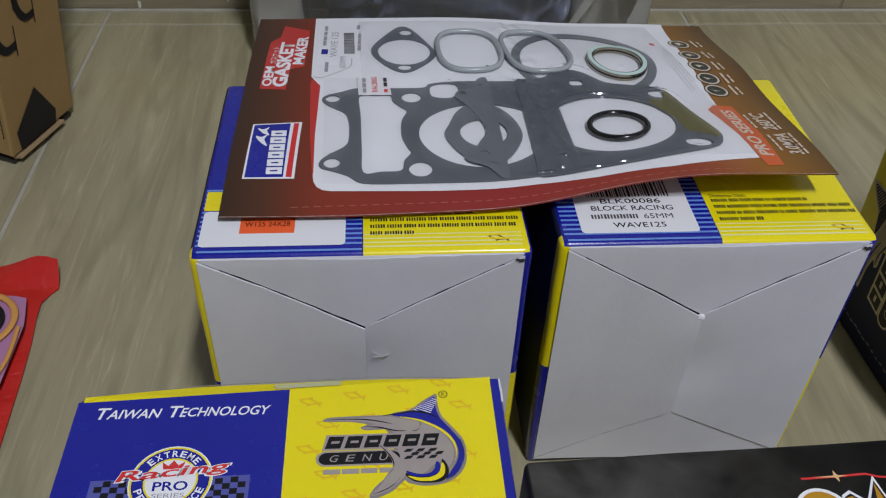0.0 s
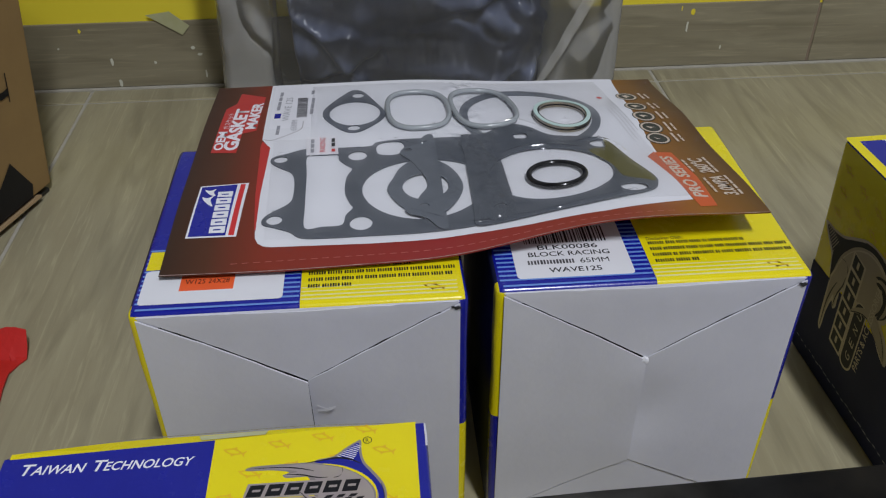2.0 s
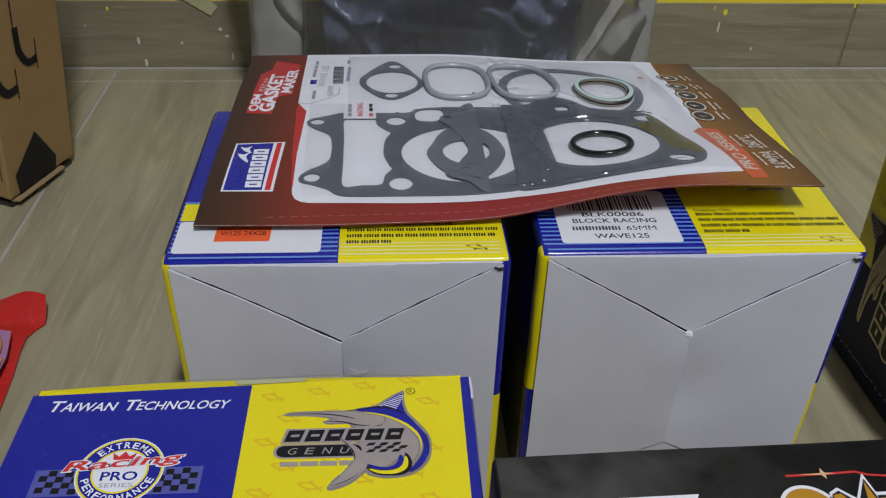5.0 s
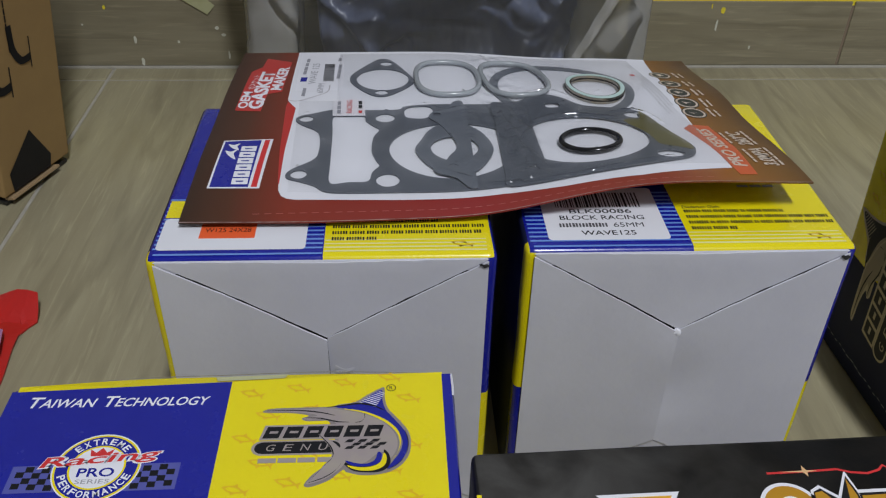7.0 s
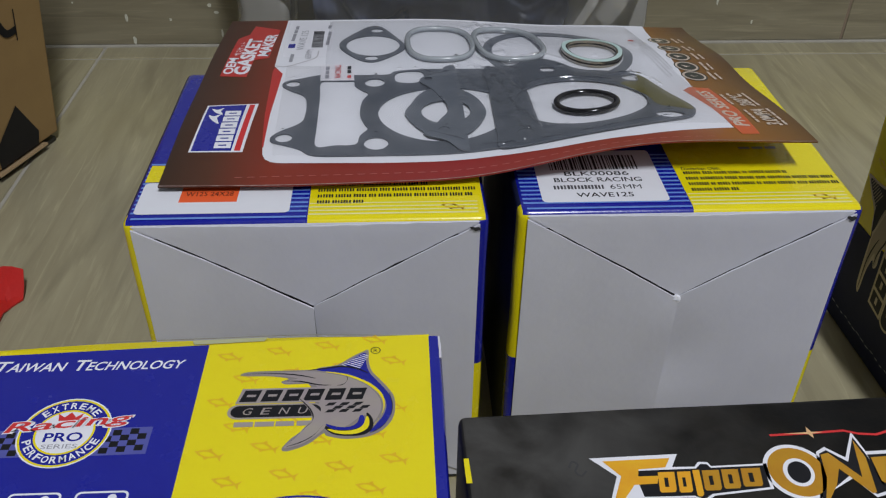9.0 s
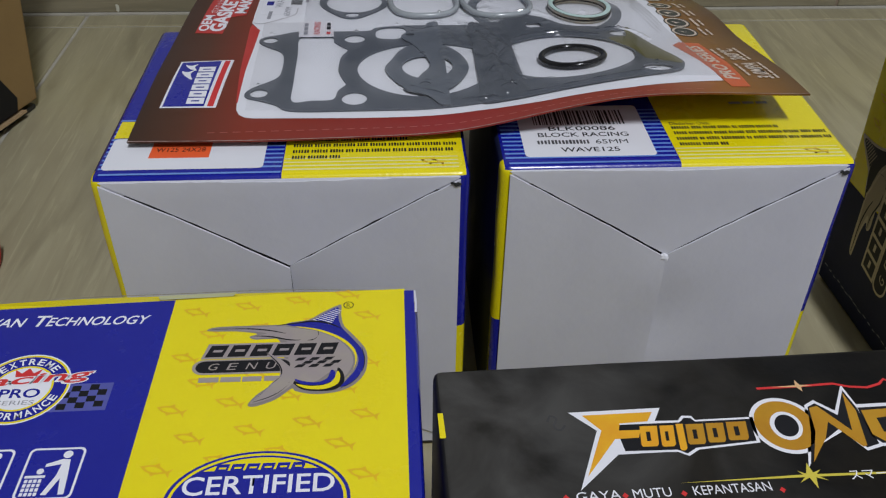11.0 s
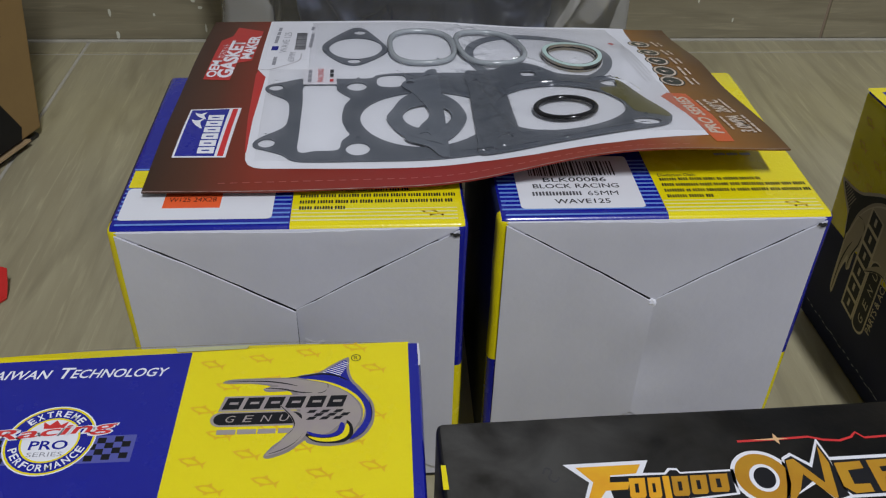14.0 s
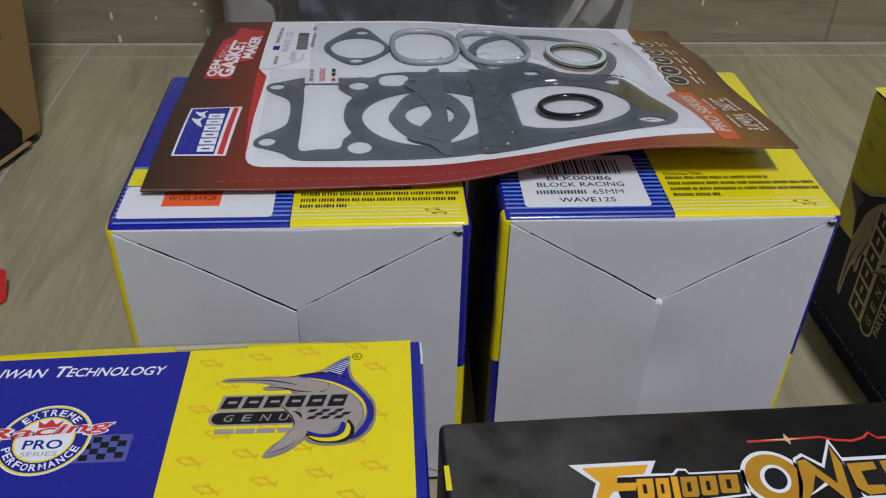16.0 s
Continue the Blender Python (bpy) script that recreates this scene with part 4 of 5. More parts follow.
d_shape("glint", [(60.6, -147.0), (62, -143.6), (62.5, -146.7), (64.6, -145.9), (63.0, -147.4), (65.4, -149.2), (62.7, -148.2), (62, -151.6), (61.0, -148.2), (58.2, -149.6), (60.2, -147.7), (58.6, -146.0)], glint, 2)
part("subtitle_lettering", lettering("スマートエンジン", *on_d(71.5, -149.3), 0.027, 0.0030, z=DZ + 0.0006, turn=0), WHITEINK, D_BOX)
for words, a, ww in (("GAYA", 2, 11), ("MUTU", 16, 9.5), ("KEPANTASAN", 31, 19.5)):
    part("motto_lettering", lettering(words, *on_d(a, -152.8 + a * 0.02), ww / 1000, 0.0027, z=DZ + 0.0005), WHITEINK, D_BOX)
for a in (-0.5, 14.0, 28.5, 53.0):
    d_shape("motto_mark", [(a - 0.8, -151.5), (a, -150.6), (a + 0.8, -151.5), (a, -152.4)], REDINK, 1)
part("embossed_hook", ribbon([on_d(*p) for p in curve([(-1.5, -127.5), (-0.5, -125.5), (1.0, -126.5), (0.0, -129.0), (1.5, -130.4), (3.0, -128.8)], False, 4)], 0.0006, DZ + 0.0004), material("faint_black_gloss", (0.05, 0.05, 0.05), 0.2), D_BOX)

# the carton at the side
E_AT = pose(0.2160, 0.1190, 0, 0, 0, -87.5)
E_BOX = thing("carton", "blue and yellow carton showing its dark emblem side", "box", E_AT)
w, d, h = 0.140, 0.142, 0.1540
bm, mats = carton_body(w, d, h, BLUE, BLUE, (YELLOW, YELLOW), (YELLOW, YELLOW), YELLOW, wobble=0.0004)
part("body", bm, mats, E_BOX, "yellow, blue and navy printed board")
part("top_rim", sheet(rect(0.001, 0.0, w - 0.001, 0.006), z=h + 0.0003), YELLOW, E_BOX)
part("top_rim", sheet(rect(0.0, 0.001, 0.005, d - 0.001), z=h + 0.0005), YELLOW, E_BOX)
part("heading", lettering("TAIWAN", 0.0095, 0.018, 0.022, 0.0046, turn=90, slant=0.25, z=h + 0.0005), WHITEINK, E_BOX)
face = Matrix.Translation((0, -0.0009, 0)) @ pose(0, 0, 0, 90)


def e_shape(name, bm, mat_, level=0):
    return part(name, stand(bm, Matrix.Translation((0, -0.0002 * level, 0)) @ face), mat_, E_BOX)


e_shape("navy_field", sheet([(0.001, 0.002), (w - 0.002, 0.002), (w - 0.002, 0.070), (0.001, 0.071)]), NAVY_AND_SHADE)
for _f in [fish(0.012 + 0.017 * a, 0.112 + 0.014 * b - 0.003 * a, 0.0048, 0) for a in range(5) for b in range(3)]:
    e_shape("fish_print", _f, OCHRE)
for _f in [sheet(rect(0.004 + 0.0052 * k + 0.0008 * math.sin(k * 7), 0.0125 - 0.0004 * (k % 3), 0.0072 + 0.0052 * k, 0.0131 - 0.0004 * (k % 3))) for k in range(25)]:
    e_shape("perforation_mark", _f, GREYINK, 1)


def e_emblem():
    def fit(a, b):
        return (0.0052 + 0.0821 * (0.987 - b), 0.0343 + 0.0805 * a)
    pale = material("pale_line_print", (0.50, 0.43, 0.28), 0.35)
    tan = material("dull_tan_print", (0.34, 0.28, 0.18), 0.35)
    before = set(bpy.data.objects)
    swordfish(E_BOX, fit, 0.0004, tan, INK, INK, pale, tan)
    pieces("name_rim", name_blocks(fit, 0.0014, 6, 0.448, 0.612, 0.0, 0.82, 0.0, 0.03, False), pale, E_BOX)
    pieces("name_shape", name_blocks(fit, 0.0015, 6, 0.466, 0.594, 0.022, 0.835, 0.20), INK, E_BOX)
    part("pill_rim", sheet([fit(a, b) for a, b in rect(-0.035, 0.298, 0.56, 0.448, 0.07)], z=0.0010), pale, E_BOX)
    part("pill", sheet([fit(a, b) for a, b in rect(-0.018, 0.312, 0.55, 0.434, 0.058)], z=0.0011), INK, E_BOX)
    for k, ch in enumerate("GENU"):
        part("pill_letter", lettering(ch, 0.0585, 0.0385 + 0.0100 * k, 0.0042, 0.0048, 90, slant=0.3, z=0.0013), pale, E_BOX)
    part("side_lettering", lettering("PARTS & ACCESSORIES", 0.0672, 0.0385, 0.0600, 0.0045, 90, z=0.0016, bold=0.01), pale, E_BOX)
    for ob in set(bpy.data.objects) - before:
        ob.data.transform(face)


e_emblem()

for _c, _h in ((A_BOX, 0.1562), (B_BOX, 0.1562), (C_BOX, CZ), (D_BOX, DZ), (E_BOX, h)):
    settle(_c, _h)
settle(E_BOX, h - 0.001, 0.12, 1)
for _ob in E_BOX.children_recursive:
    for _v in _ob.data.vertices:  # the soft carton leans a little over its base
        _v.co.y -= 0.044 * _v.co.z
nest(A_BOX, "orange_sticker", "sticker_lettering")
nest(B_BOX, "label", "label_line", "barcode", "name_bar")
nest(C_BOX, "badge_rim", "badge_line", "badge_ring", "badge_field", "badge_lettering", "crown", "script_shadow", "script_lettering")
nest(C_BOX, "emblem_rim", "emblem_back", "emblem_body", "emblem_tail", "emblem_line", "emblem_arc", "lower_arc", "fin_rib", "name_rim", "name_shape", "pill_rim", "pill", "pill_letter", "chequer", "small_bar")
nest(C_BOX, "seal", "seal_line", "seal_crescent", "seal_name", "seal_lettering")
nest(E_BOX, "emblem_rim", "emblem_back", "emblem_body", "emblem_tail", "emblem_line", "emblem_arc", "lower_arc", "fin_rib", "name_rim", "name_shape", "pill_rim", "pill", "pill_letter", "side_lettering")
nest(D_BOX, "title_outline", "title_bolt", "title_shadow", "title_block", "title_ring", "title_hole")

# ---- the gasket set on its printed card ----
CARD_AT = pose(-0.1440, 0.0180, 0, 0, 0, 1.69)
CARD = thing("gasket_set", "sealed set of engine gaskets on a curled brown and red card", "gasket set", CARD_AT)


def card_height(u, v):
    """The card sags over the far edge of the cartons, and its near right part curls up."""
    y = v + 0.018 + u * 0.0295
    left = np.interp(y, [.015, .07, .113, .15, .175, .2, .225], [.1595, .1605, .158, .1568, .1547, .152, .149])
    right = np.interp(y, [.015, .053, .08, .116, .153, .183, .22], [.175, .171, .166, .1595, .1570, .1505, .1435])
    x = u - 0.144
    return float(left + (right - left) * ease(-0.03, 0.065, x) - 0.002 * ease(0.08, 0.126, x))


_grid_u, _grid_v = np.linspace(-0.01, 0.29, 61), np.linspace(-0.01, 0.22, 47)
_heights = np.array([[card_height(a, b) for b in _grid_v] for a in _grid_u])
for _ in range(10):
    _heights[1:-1, 1:-1] = (_heights[:-2, 1:-1] + _heights[2:, 1:-1] + _heights[1:-1, :-2] + _heights[1:-1, 2:]) / 4


def soft_height(u, v):
    a, b = (u + 0.01) / 0.30 * 60, (v + 0.01) / 0.23 * 46
    i, j = int(min(59, max(0, a))), int(min(45, max(0, b)))
    a, b = a - i, b - j
    return float((_heights[i, j] * (1 - a) + _heights[i + 1, j] * a) * (1 - b) + (_heights[i, j + 1] * (1 - a) + _heights[i + 1, j + 1] * a) * b)


def bend(bm):
    for v in bm.verts:
        v.co.z += soft_height(v.co.x, v.co.y)
    return bm


def mm(points):
    return [(a / 1000, b / 1000) for a, b in points]


def on_card(name, outline, mat_, level, holes=(), thick=0.0, label=""):
    bm = sheet(mm(outline), [mm(h) for h in holes], z=level * 0.0001 + 0.0002 if thick and level else level * 0.00003 + (0.00012 if level else 0.0), thick=thick, fine=0.006)
    return part(name, bend(bm), mat_, CARD, label)


def card_words(words, x, y, w, h, turn, mat_, level=5, slant=0.0, bold=0.0, name="card_lettering"):
    return part(name, bend(lettering(words, x / 1000, y / 1000, w / 1000, h / 1000, turn, slant, level * (0.0001 if level > 9 else 0.00003) + 0.00012, bold, 0.008)), mat_, CARD)


GRAD = material("card_print_with_wall_reflection", (0.085, 0.050, 0.030), 0.34, (0.12, 0.06, 0.035), 30, 0.6, specular=0.25)
_t = GRAD.node_tree
_b = _t.nodes["Principled BSDF"]
_place, _sep, _ramp = _t.nodes.new("ShaderNodeTexCoord"), _t.nodes.new("ShaderNodeSeparateXYZ"), _t.nodes.new("ShaderNodeValToRGB")
_scale = _t.nodes.new("ShaderNodeMath")
_scale.operation = "MULTIPLY"
_scale.inputs[1].default_value = 1 / 0.275
_t.links.new(_place.outputs["Object"], _sep.inputs[0])
_t.links.new(_sep.outputs[0], _scale.inputs[0])
_t.links.new(_scale.outputs[0], _ramp.inputs[0])
# brown to red print; the orange near 0.88 includes the yellow wall's painted-in reflection
_stops = ((0.0, (0.042, 0.022, 0.012)), (0.07, (0.085, 0.030, 0.014)), (0.16, (0.22, 0.032, 0.016)), (0.45, (0.27, 0.028, 0.026)), (0.75, (0.26, 0.045, 0.020)), (0.88, (0.28, 0.112, 0.014)), (0.96, (0.17, 0.080, 0.013)), (1.0, (0.10, 0.050, 0.013)))
_e = _ramp.color_ramp.elements
_e[0].position, _e[0].color = 0.0, (*_stops[0][1], 1)
_e[1].position, _e[1].color = 1.0, (*_stops[-1][1], 1)
for _p, _c in _stops[1:-1]:
    _e.new(_p).color = (*_c, 1)
_t.links.new(_ramp.outputs[0], _b.inputs["Base Color"])

on_card("card", [(0, 0), (55, -2), (130, -1), (170, 0), (271, 0), (276, 100), (279.5, 199), (5, 201)], GRAD, 0, thick=0.0007, label="brown and red printed card sheet")
field = [(47, 15.2), (90, 13), (138, 12), (165, 9.5), (198, 9), (240, 14), (240, 40), (236, 68), (243, 74), (247, 120), (254.5, 200), (38, 200.5), (37, 119), (41.5, 109), (39.5, 60), (39.2, 28), (39.6, 22.5), (41, 18.5), (43.6, 16.2)]
on_card("white_field", field, PAPER, 1, label="white card field behind the gaskets")
on_card("red_edge", [(38.8, 30), (39.5, 28), (39.8, 60), (41.8, 109), (37.4, 117), (36.6, 112), (37.4, 60)], BRIGHTRED, 2)
fine_pieces("stitch_line", [sheet(mm(rect(30 + 5 * k, 4.6 - 0.012 * k, 33 + 5 * k, 5.0 - 0.012 * k)), z=0.00016) for k in range(40)], material("pale_red_print", (0.42, 0.14, 0.12), 0.4), CARD, bend)
part("worn_edge", bend(ribbon(mm(curve([(0.3, 0.2), (55, -1.8), (130, -0.8), (170, 0.2), (220, 0.1), (270.7, 0.2)], False, 8)), 0.0005, 0.0001, fine=0.006)), material("worn_card_edge", (0.42, 0.33, 0.30), 0.6, (0.15, 0.05, 0.04), 160, 1.0), CARD, "pale worn card edge")
# left band
on_card("logo_panel", [(8, 26), (31, 25), (33.5, 72), (10, 71)], WHITEINK, 2)
on_card("logo_field", [(9, 27), (26.0, 26.4), (28.0, 71), (10.8, 70)], BLUE, 3)
on_card("logo_stripe", [(27.2, 26.4), (29.8, 26.2), (32.0, 71), (29.6, 71)], REDINK, 3)
for k in range(6):
    a = 28.6 + 6.1 * k
    lean = 0.03 * a
    on_card("name_shape", [(17.4 + lean, a + 0.3), (24.6 + lean, a), (24.6 + lean, a + 5.3), (17.4 + lean, a + 5.3)], WHITEINK, 4,
            [[(19.2 + lean, a + 2.2), (22.6 + lean, a + 2.1), (22.6 + lean, a + 3.2), (19.2 + lean, a + 3.2)]])
on_card("bird_shape", curve([(12.0, 60), (14.0, 55), (17.6, 51), (16.2, 57), (17.6, 61), (14.6, 59)]), WHITEINK, 4)
on_card("bird_shape", curve([(12.6, 67), (15, 62.5), (18.2, 60.5), (17.0, 64.5), (18, 67.5), (15.2, 66)]), WHITEINK, 4)
on_card("title_panel", [(10.6, 107), (24, 105.5), (25.5, 128), (33.0, 131), (35, 181), (20, 189), (18.6, 172), (13.2, 164)], BRIGHTRED, 2)
card_words("OEM", 16.4, 109.5, 22, 5.2, 87, WHITEINK, 4, bold=0.03)
card_words("ガスケット", 17.8, 135, 22, 3.8, 87, WHITEINK, 4)
card_words("GASKET", 24.4, 108.5, 55, 8.0, 87, WHITEINK, 4, bold=0.04)
card_words("MAKER", 32.6, 133.5, 38, 6.2, 87, WHITEINK, 4, bold=0.04)
# paper label and price sticker
on_card("paper_label", rect(40, 132, 66, 198, 1.5), material("label_paper", (0.76, 0.76, 0.80), 0.35), 2)
rnd, a = random.Random(8), 146.0
codes = []
while a < 176:
    b = rnd.choice((0.4, 0.7, 1.0))
    codes.append(sheet(mm(rect(54.5, a, 60.5, a + b)), z=0.0003))
    a += b + rnd.choice((0.5, 0.8))
fine_pieces("barcode", codes, INK, CARD, bend)
on_card("blue_mark", [(41.8, 146), (45.4, 146), (45.6, 153), (42, 153)], BLUE, 4)
for k, (u0, v0, n, ln) in enumerate(((63.8, 150, 3, 26), (64.0, 182, 1, 8), (44.5, 158, 4, 30), (45.6, 124, 2, 12))):
    pieces("label_bar", bars(u0 / 1000, v0 / 1000, ln / 1000, 0.0030, n, 0.0003, 20 + k, 88), GREYINK, CARD, bend)
card_words("WAVE 125", 50.4, 142, 36, 4.0, 88, GREYINK, 4, name="label_lettering")
card_words("65MM", 55.0, 128.5, 14, 3.4, 88, GREYINK, 4, name="label_lettering")
# flat grey line painted as the shadow along the label's fold
part("label_fold", bend(ribbon(mm(curve([(37.6, 119), (43, 118), (54, 126), (58, 131), (58.6, 140)], False)), 0.0006, 0.0003)), material("shadow_grey_line", (0.45, 0.43, 0.45), 0.5), CARD)
on_card("price_sticker", [(61.4, 96), (78.2, 95.6), (77.4, 116.4), (61, 116.6)], material("sticker_paper", (0.74, 0.73, 0.76), 0.4), 13, thick=0.0002)
card_words("RACING", 71.4, 98.5, 16, 3.0, 90, REDINK, 16)
pieces("price_bar", bars(0.0655, 0.0980, 0.0160, 0.0030, 3, 0.0018, 31, 90), GREYINK, CARD, bend)
pieces("price_bar", bars(0.0765, 0.1040, 0.0100, 0.0030, 2, 0.0018, 32, 90), INK, CARD, bend)
pieces("price_bar", bars(0.0765, 0.0980, 0.0035, 0.0030, 1, 0.0018, 33, 90), REDINK, CARD, bend)
# right band
on_card("series_panel", [(236.2, 68), (241, 74), (250.5, 73), (251.5, 40), (249.0, 7.5), (241, 7), (240.5, 14), (239.5, 40)], CARDORANGE, 2)
card_words("PRO SERIES", 248.2, 16.0, 51, 6.4, 90, CREAM, 4, slant=0.15, bold=0.03)
card_words("260°C", 262.6, 43.5, 20, 7.6, 90, CREAM, 4, slant=0.1, bold=0.03)
card_words("3.0MPA", 263.8, 17.5, 22, 7.0, 90, CREAM, 4, slant=0.1, bold=0.03)
for k, (u0, v0, ln) in enumerate(((263.6, 65, 21), (264.8, 40, 22), (251.6, 62, 17), (253.4, 37.5, 17))):
    pieces("small_bar", bars(u0 / 1000, v0 / 1000, ln / 1000, 0.0020, 4, 0.0003, 40 + k, -90), CREAM, CARD, bend)
ICONDARK = material("icon_dark", (0.035, 0.038, 0.025), 0.4)
for k, v0 in enumerate((164, 143, 125, 108.5, 93.5)):
    u0 = 254.2 - 0.9 * k
    on_card("property_icon", oval(u0, v0, 6.6, 7.8), ICONDARK, 3)
    on_card("icon_ring", oval(u0, v0, 5.9, 7.0), CREAM, 4)
    on_card("icon_disc", oval(u0, v0, 4.8, 5.7), ICONDARK, 5)
    on_card("icon_shape", [(u0 - 2.6, v0 + 1.6), (u0 + 0.4, v0 + 3.2 - k), (u0 + 2.6, v0 - 1.0 + 0.4 * k), (u0 + 0.6, v0 - 0.4), (u0 - 0.8, v0 - 3.2 + 0.5 * k)], CREAM, 6)
    pieces("small_bar", bars((u0 + 8.6) / 1000, (v0 + 7) / 1000, 0.013, 0.0022, 2, 0.0003, 50 + k, -88), CREAM, CARD, bend)
    pieces("small_bar", bars((u0 + 12.0) / 1000, (v0 + 5) / 1000, 0.010, 0.0018, 2, 0.0003, 60 + k, -88), CREAM, CARD, bend)
on_card("red_dot", oval(236.5, 162, 1.6, 2.4), REDINK, 3)
for k in range(4):
    fine_pieces("fine_print", bars((240.5 - 2.0 * k) / 1000, (156 - 6 * k) / 1000, (52 - 4 * (k % 2)) / 1000, 0.0011, 9, 0.0003, 70 + k, -88), material("fine_print_grey", (0.58, 0.58, 0.60), 0.5) if k == 0 else bpy.data.materials["fine_print_grey"], CARD, bend)

# gaskets
def gasket(name, outline, holes, level, thick, mat_, label):
    return on_card(name, outline, mat_, level, holes, thick, label)


big = oval(187, 132, 40, 47, 60)
gasket("ring_gasket", big, [oval(187, 131.5, 35.2, 39.5, 60)], 6, 0.0005, GASKET_LIGHT, "large thin graphite ring gasket")
gasket("flange_gasket", curve([(69.6, 148), (72, 158), (82, 177), (88, 184), (94, 180), (102, 158), (105.5, 145), (103, 136), (94, 125), (87, 121), (80, 125), (72, 138)], steps=5),
       [oval(88, 147, 14.6, 17.5), oval(90.5, 174.5, 3.6, 4.0, 16), oval(87, 126.5, 3.6, 3.2, 16)], 7, 0.0006, GASKET, "two-hole graphite flange gasket")
base = curve([(43, 92), (45, 97), (52, 100), (62, 104), (80, 103), (95, 103), (99, 107), (112, 109), (135, 108), (152, 106), (160.5, 99), (161.3, 75), (160.6, 53), (160, 32), (157.5, 19), (148, 17), (122, 17.2), (93, 18), (70, 18.5), (60, 20),
              (55, 25), (48, 29), (43, 31.5), (42, 35), (45, 40), (54, 48), (56, 56), (56, 70), (54, 79), (47, 86)], steps=4)
window = curve([(62, 96), (70, 96.3), (77.5, 96), (78.5, 90), (82, 84), (85, 79), (82, 70), (81, 56), (83, 46), (84.5, 41), (81, 35), (79, 27.5), (70, 27), (62, 27), (61.8, 45), (62, 75)], steps=4)
gasket("base_gasket", base, [window, oval(120.4, 56, 31, 28.6, 48), oval(48.2, 93.5, 3.6, 3.6, 16), oval(47.8, 34.8, 3.8, 3.8, 16), oval(88.2, 93, 5.0, 5.2, 18), oval(88, 28, 5.4, 5.6, 18),
                             curve([(98.5, 95), (99, 104), (104, 107), (112, 106), (113, 98), (109, 92), (102, 92)], steps=3)], 9, 0.0007, GASKET, "large graphite cylinder base gasket")
gasket("chain_gasket", curve([(101.7, 55), (105, 65), (109.3, 75.8), (116.5, 83.6), (124, 85), (132.3, 77.1), (137, 66), (138.8, 52), (135.3, 41), (129, 32.2), (120.9, 28.4), (111.1, 34.7), (105.3, 42.9)], steps=5), [oval(120.6, 55.5, 11.4, 12.6, 28)], 14, 0.0005, GASKET_LIGHT, "small diamond-shaped graphite gasket")
head = curve([(144.2, 107), (150, 108.5), (159.3, 109.5), (166.5, 116), (175, 118), (183, 113), (192, 101.5), (205, 97.5), (213, 96), (219, 91), (222, 84), (225, 63), (229.5, 41), (229, 31), (222, 23), (194, 16.5), (169, 15), (152, 14.8), (140.5, 16.5), (140.8, 26), (141.6, 45), (143.4, 83)], steps=4)
bore = oval(183, 55, 30.5, 30, 48)
gasket("head_gasket", head, [bore, rect(172.5, 99, 180, 106, 2.4), oval(216, 86, 5.6, 5.2, 18), oval(216.5, 28, 6.4, 4.6, 18), oval(153, 26.5, 3.4, 3.6, 14)], 14, 0.0007, GASKET, "dark graphite cylinder head gasket")
on_card("olive_coating", curve([(219, 90.5), (222, 84), (225, 63), (229, 41), (228.4, 33), (222.5, 36), (215, 41), (214, 56), (208, 74), (210, 79), (217, 79.5)], steps=4), OLIVE, 15, thick=0.0001)
strip = curve([(110.5, 90.8), (111.7, 95.7), (115, 98.8), (119, 99.8), (122, 104.4), (124.3, 109.4), (128, 111.2), (129.6, 107), (129.5, 82), (128.7, 55), (128, 32), (127.8, 19), (126.5, 16.9), (123.5, 18.3), (121.2, 22.4),
               (118.8, 26.5), (114.9, 29.4), (111, 31.5), (109, 34.8), (111.2, 38), (114.2, 40), (117.2, 46.5), (120.6, 52.3), (121.9, 58.4), (121, 65.5), (119, 71), (117.2, 77.6), (114.5, 84)], steps=4)
gasket("cover_gasket", strip, [oval(114.8, 94.6, 2.0, 2.0, 14), oval(118.3, 36.6, 2.4, 2.6, 14)], 18, 0.0005, GASKET_LIGHT, "graphite cover gasket strip with two eyelets under film")
# cord rings
def cord(name, loop, level, radius, mat_, label, flat=1.0):
    pts = [(a / 1000, b / 1000, soft_height(a / 1000, b / 1000) + level * 0.0001) for a, b in loop]
    return part(name, tube(pts, radius, flat=flat, sides=12), mat_, CARD, label, smooth=True)


cord("oval_seal", oval(124.5, 146.5, 17.6, 27.0, 48, 0.72), 20, 0.0015, RUBBER, "grey rubber oval seal")
cord("oval_seal", oval(162.0, 144.5, 17.6, 29.5, 48, 0.72, turn=0.06), 26, 0.0015, RUBBER, "grey rubber oval seal")
cord("o_ring", oval(184.5, 49.5, 13.6, 13.8, 48), 20, 0.0015, BLACKRUBBER, "shiny black rubber ring")


def pipe_ring(level, thick, mat_, name, label, outer=16.0, inner=12.8):
    bm = sheet(mm(oval(204.6, 126.8, outer, outer * 1.38, 48)), [mm(oval(204.6, 126.8, inner, inner * 1.40, 48))], z=level * 0.0001, thick=thick)
    return part(name, bend(bm), mat_, CARD, label)


pipe_ring(18, 0.0013, STEEL, "steel_ring", "bright plated steel exhaust ring")
# solid black band in place of the shaded groove between the rings
pipe_ring(24, 0.0007, INK, "dark_gap", "black band painted in as shade between the rings", 16.2, 12.6)
pipe_ring(37, 0.0013, STEEL, "steel_ring", "bright plated steel exhaust ring")
pipe_ring(40, 0.0004, MINT, "ring_face", "pale mint coated ring face", 15.8, 13.6)

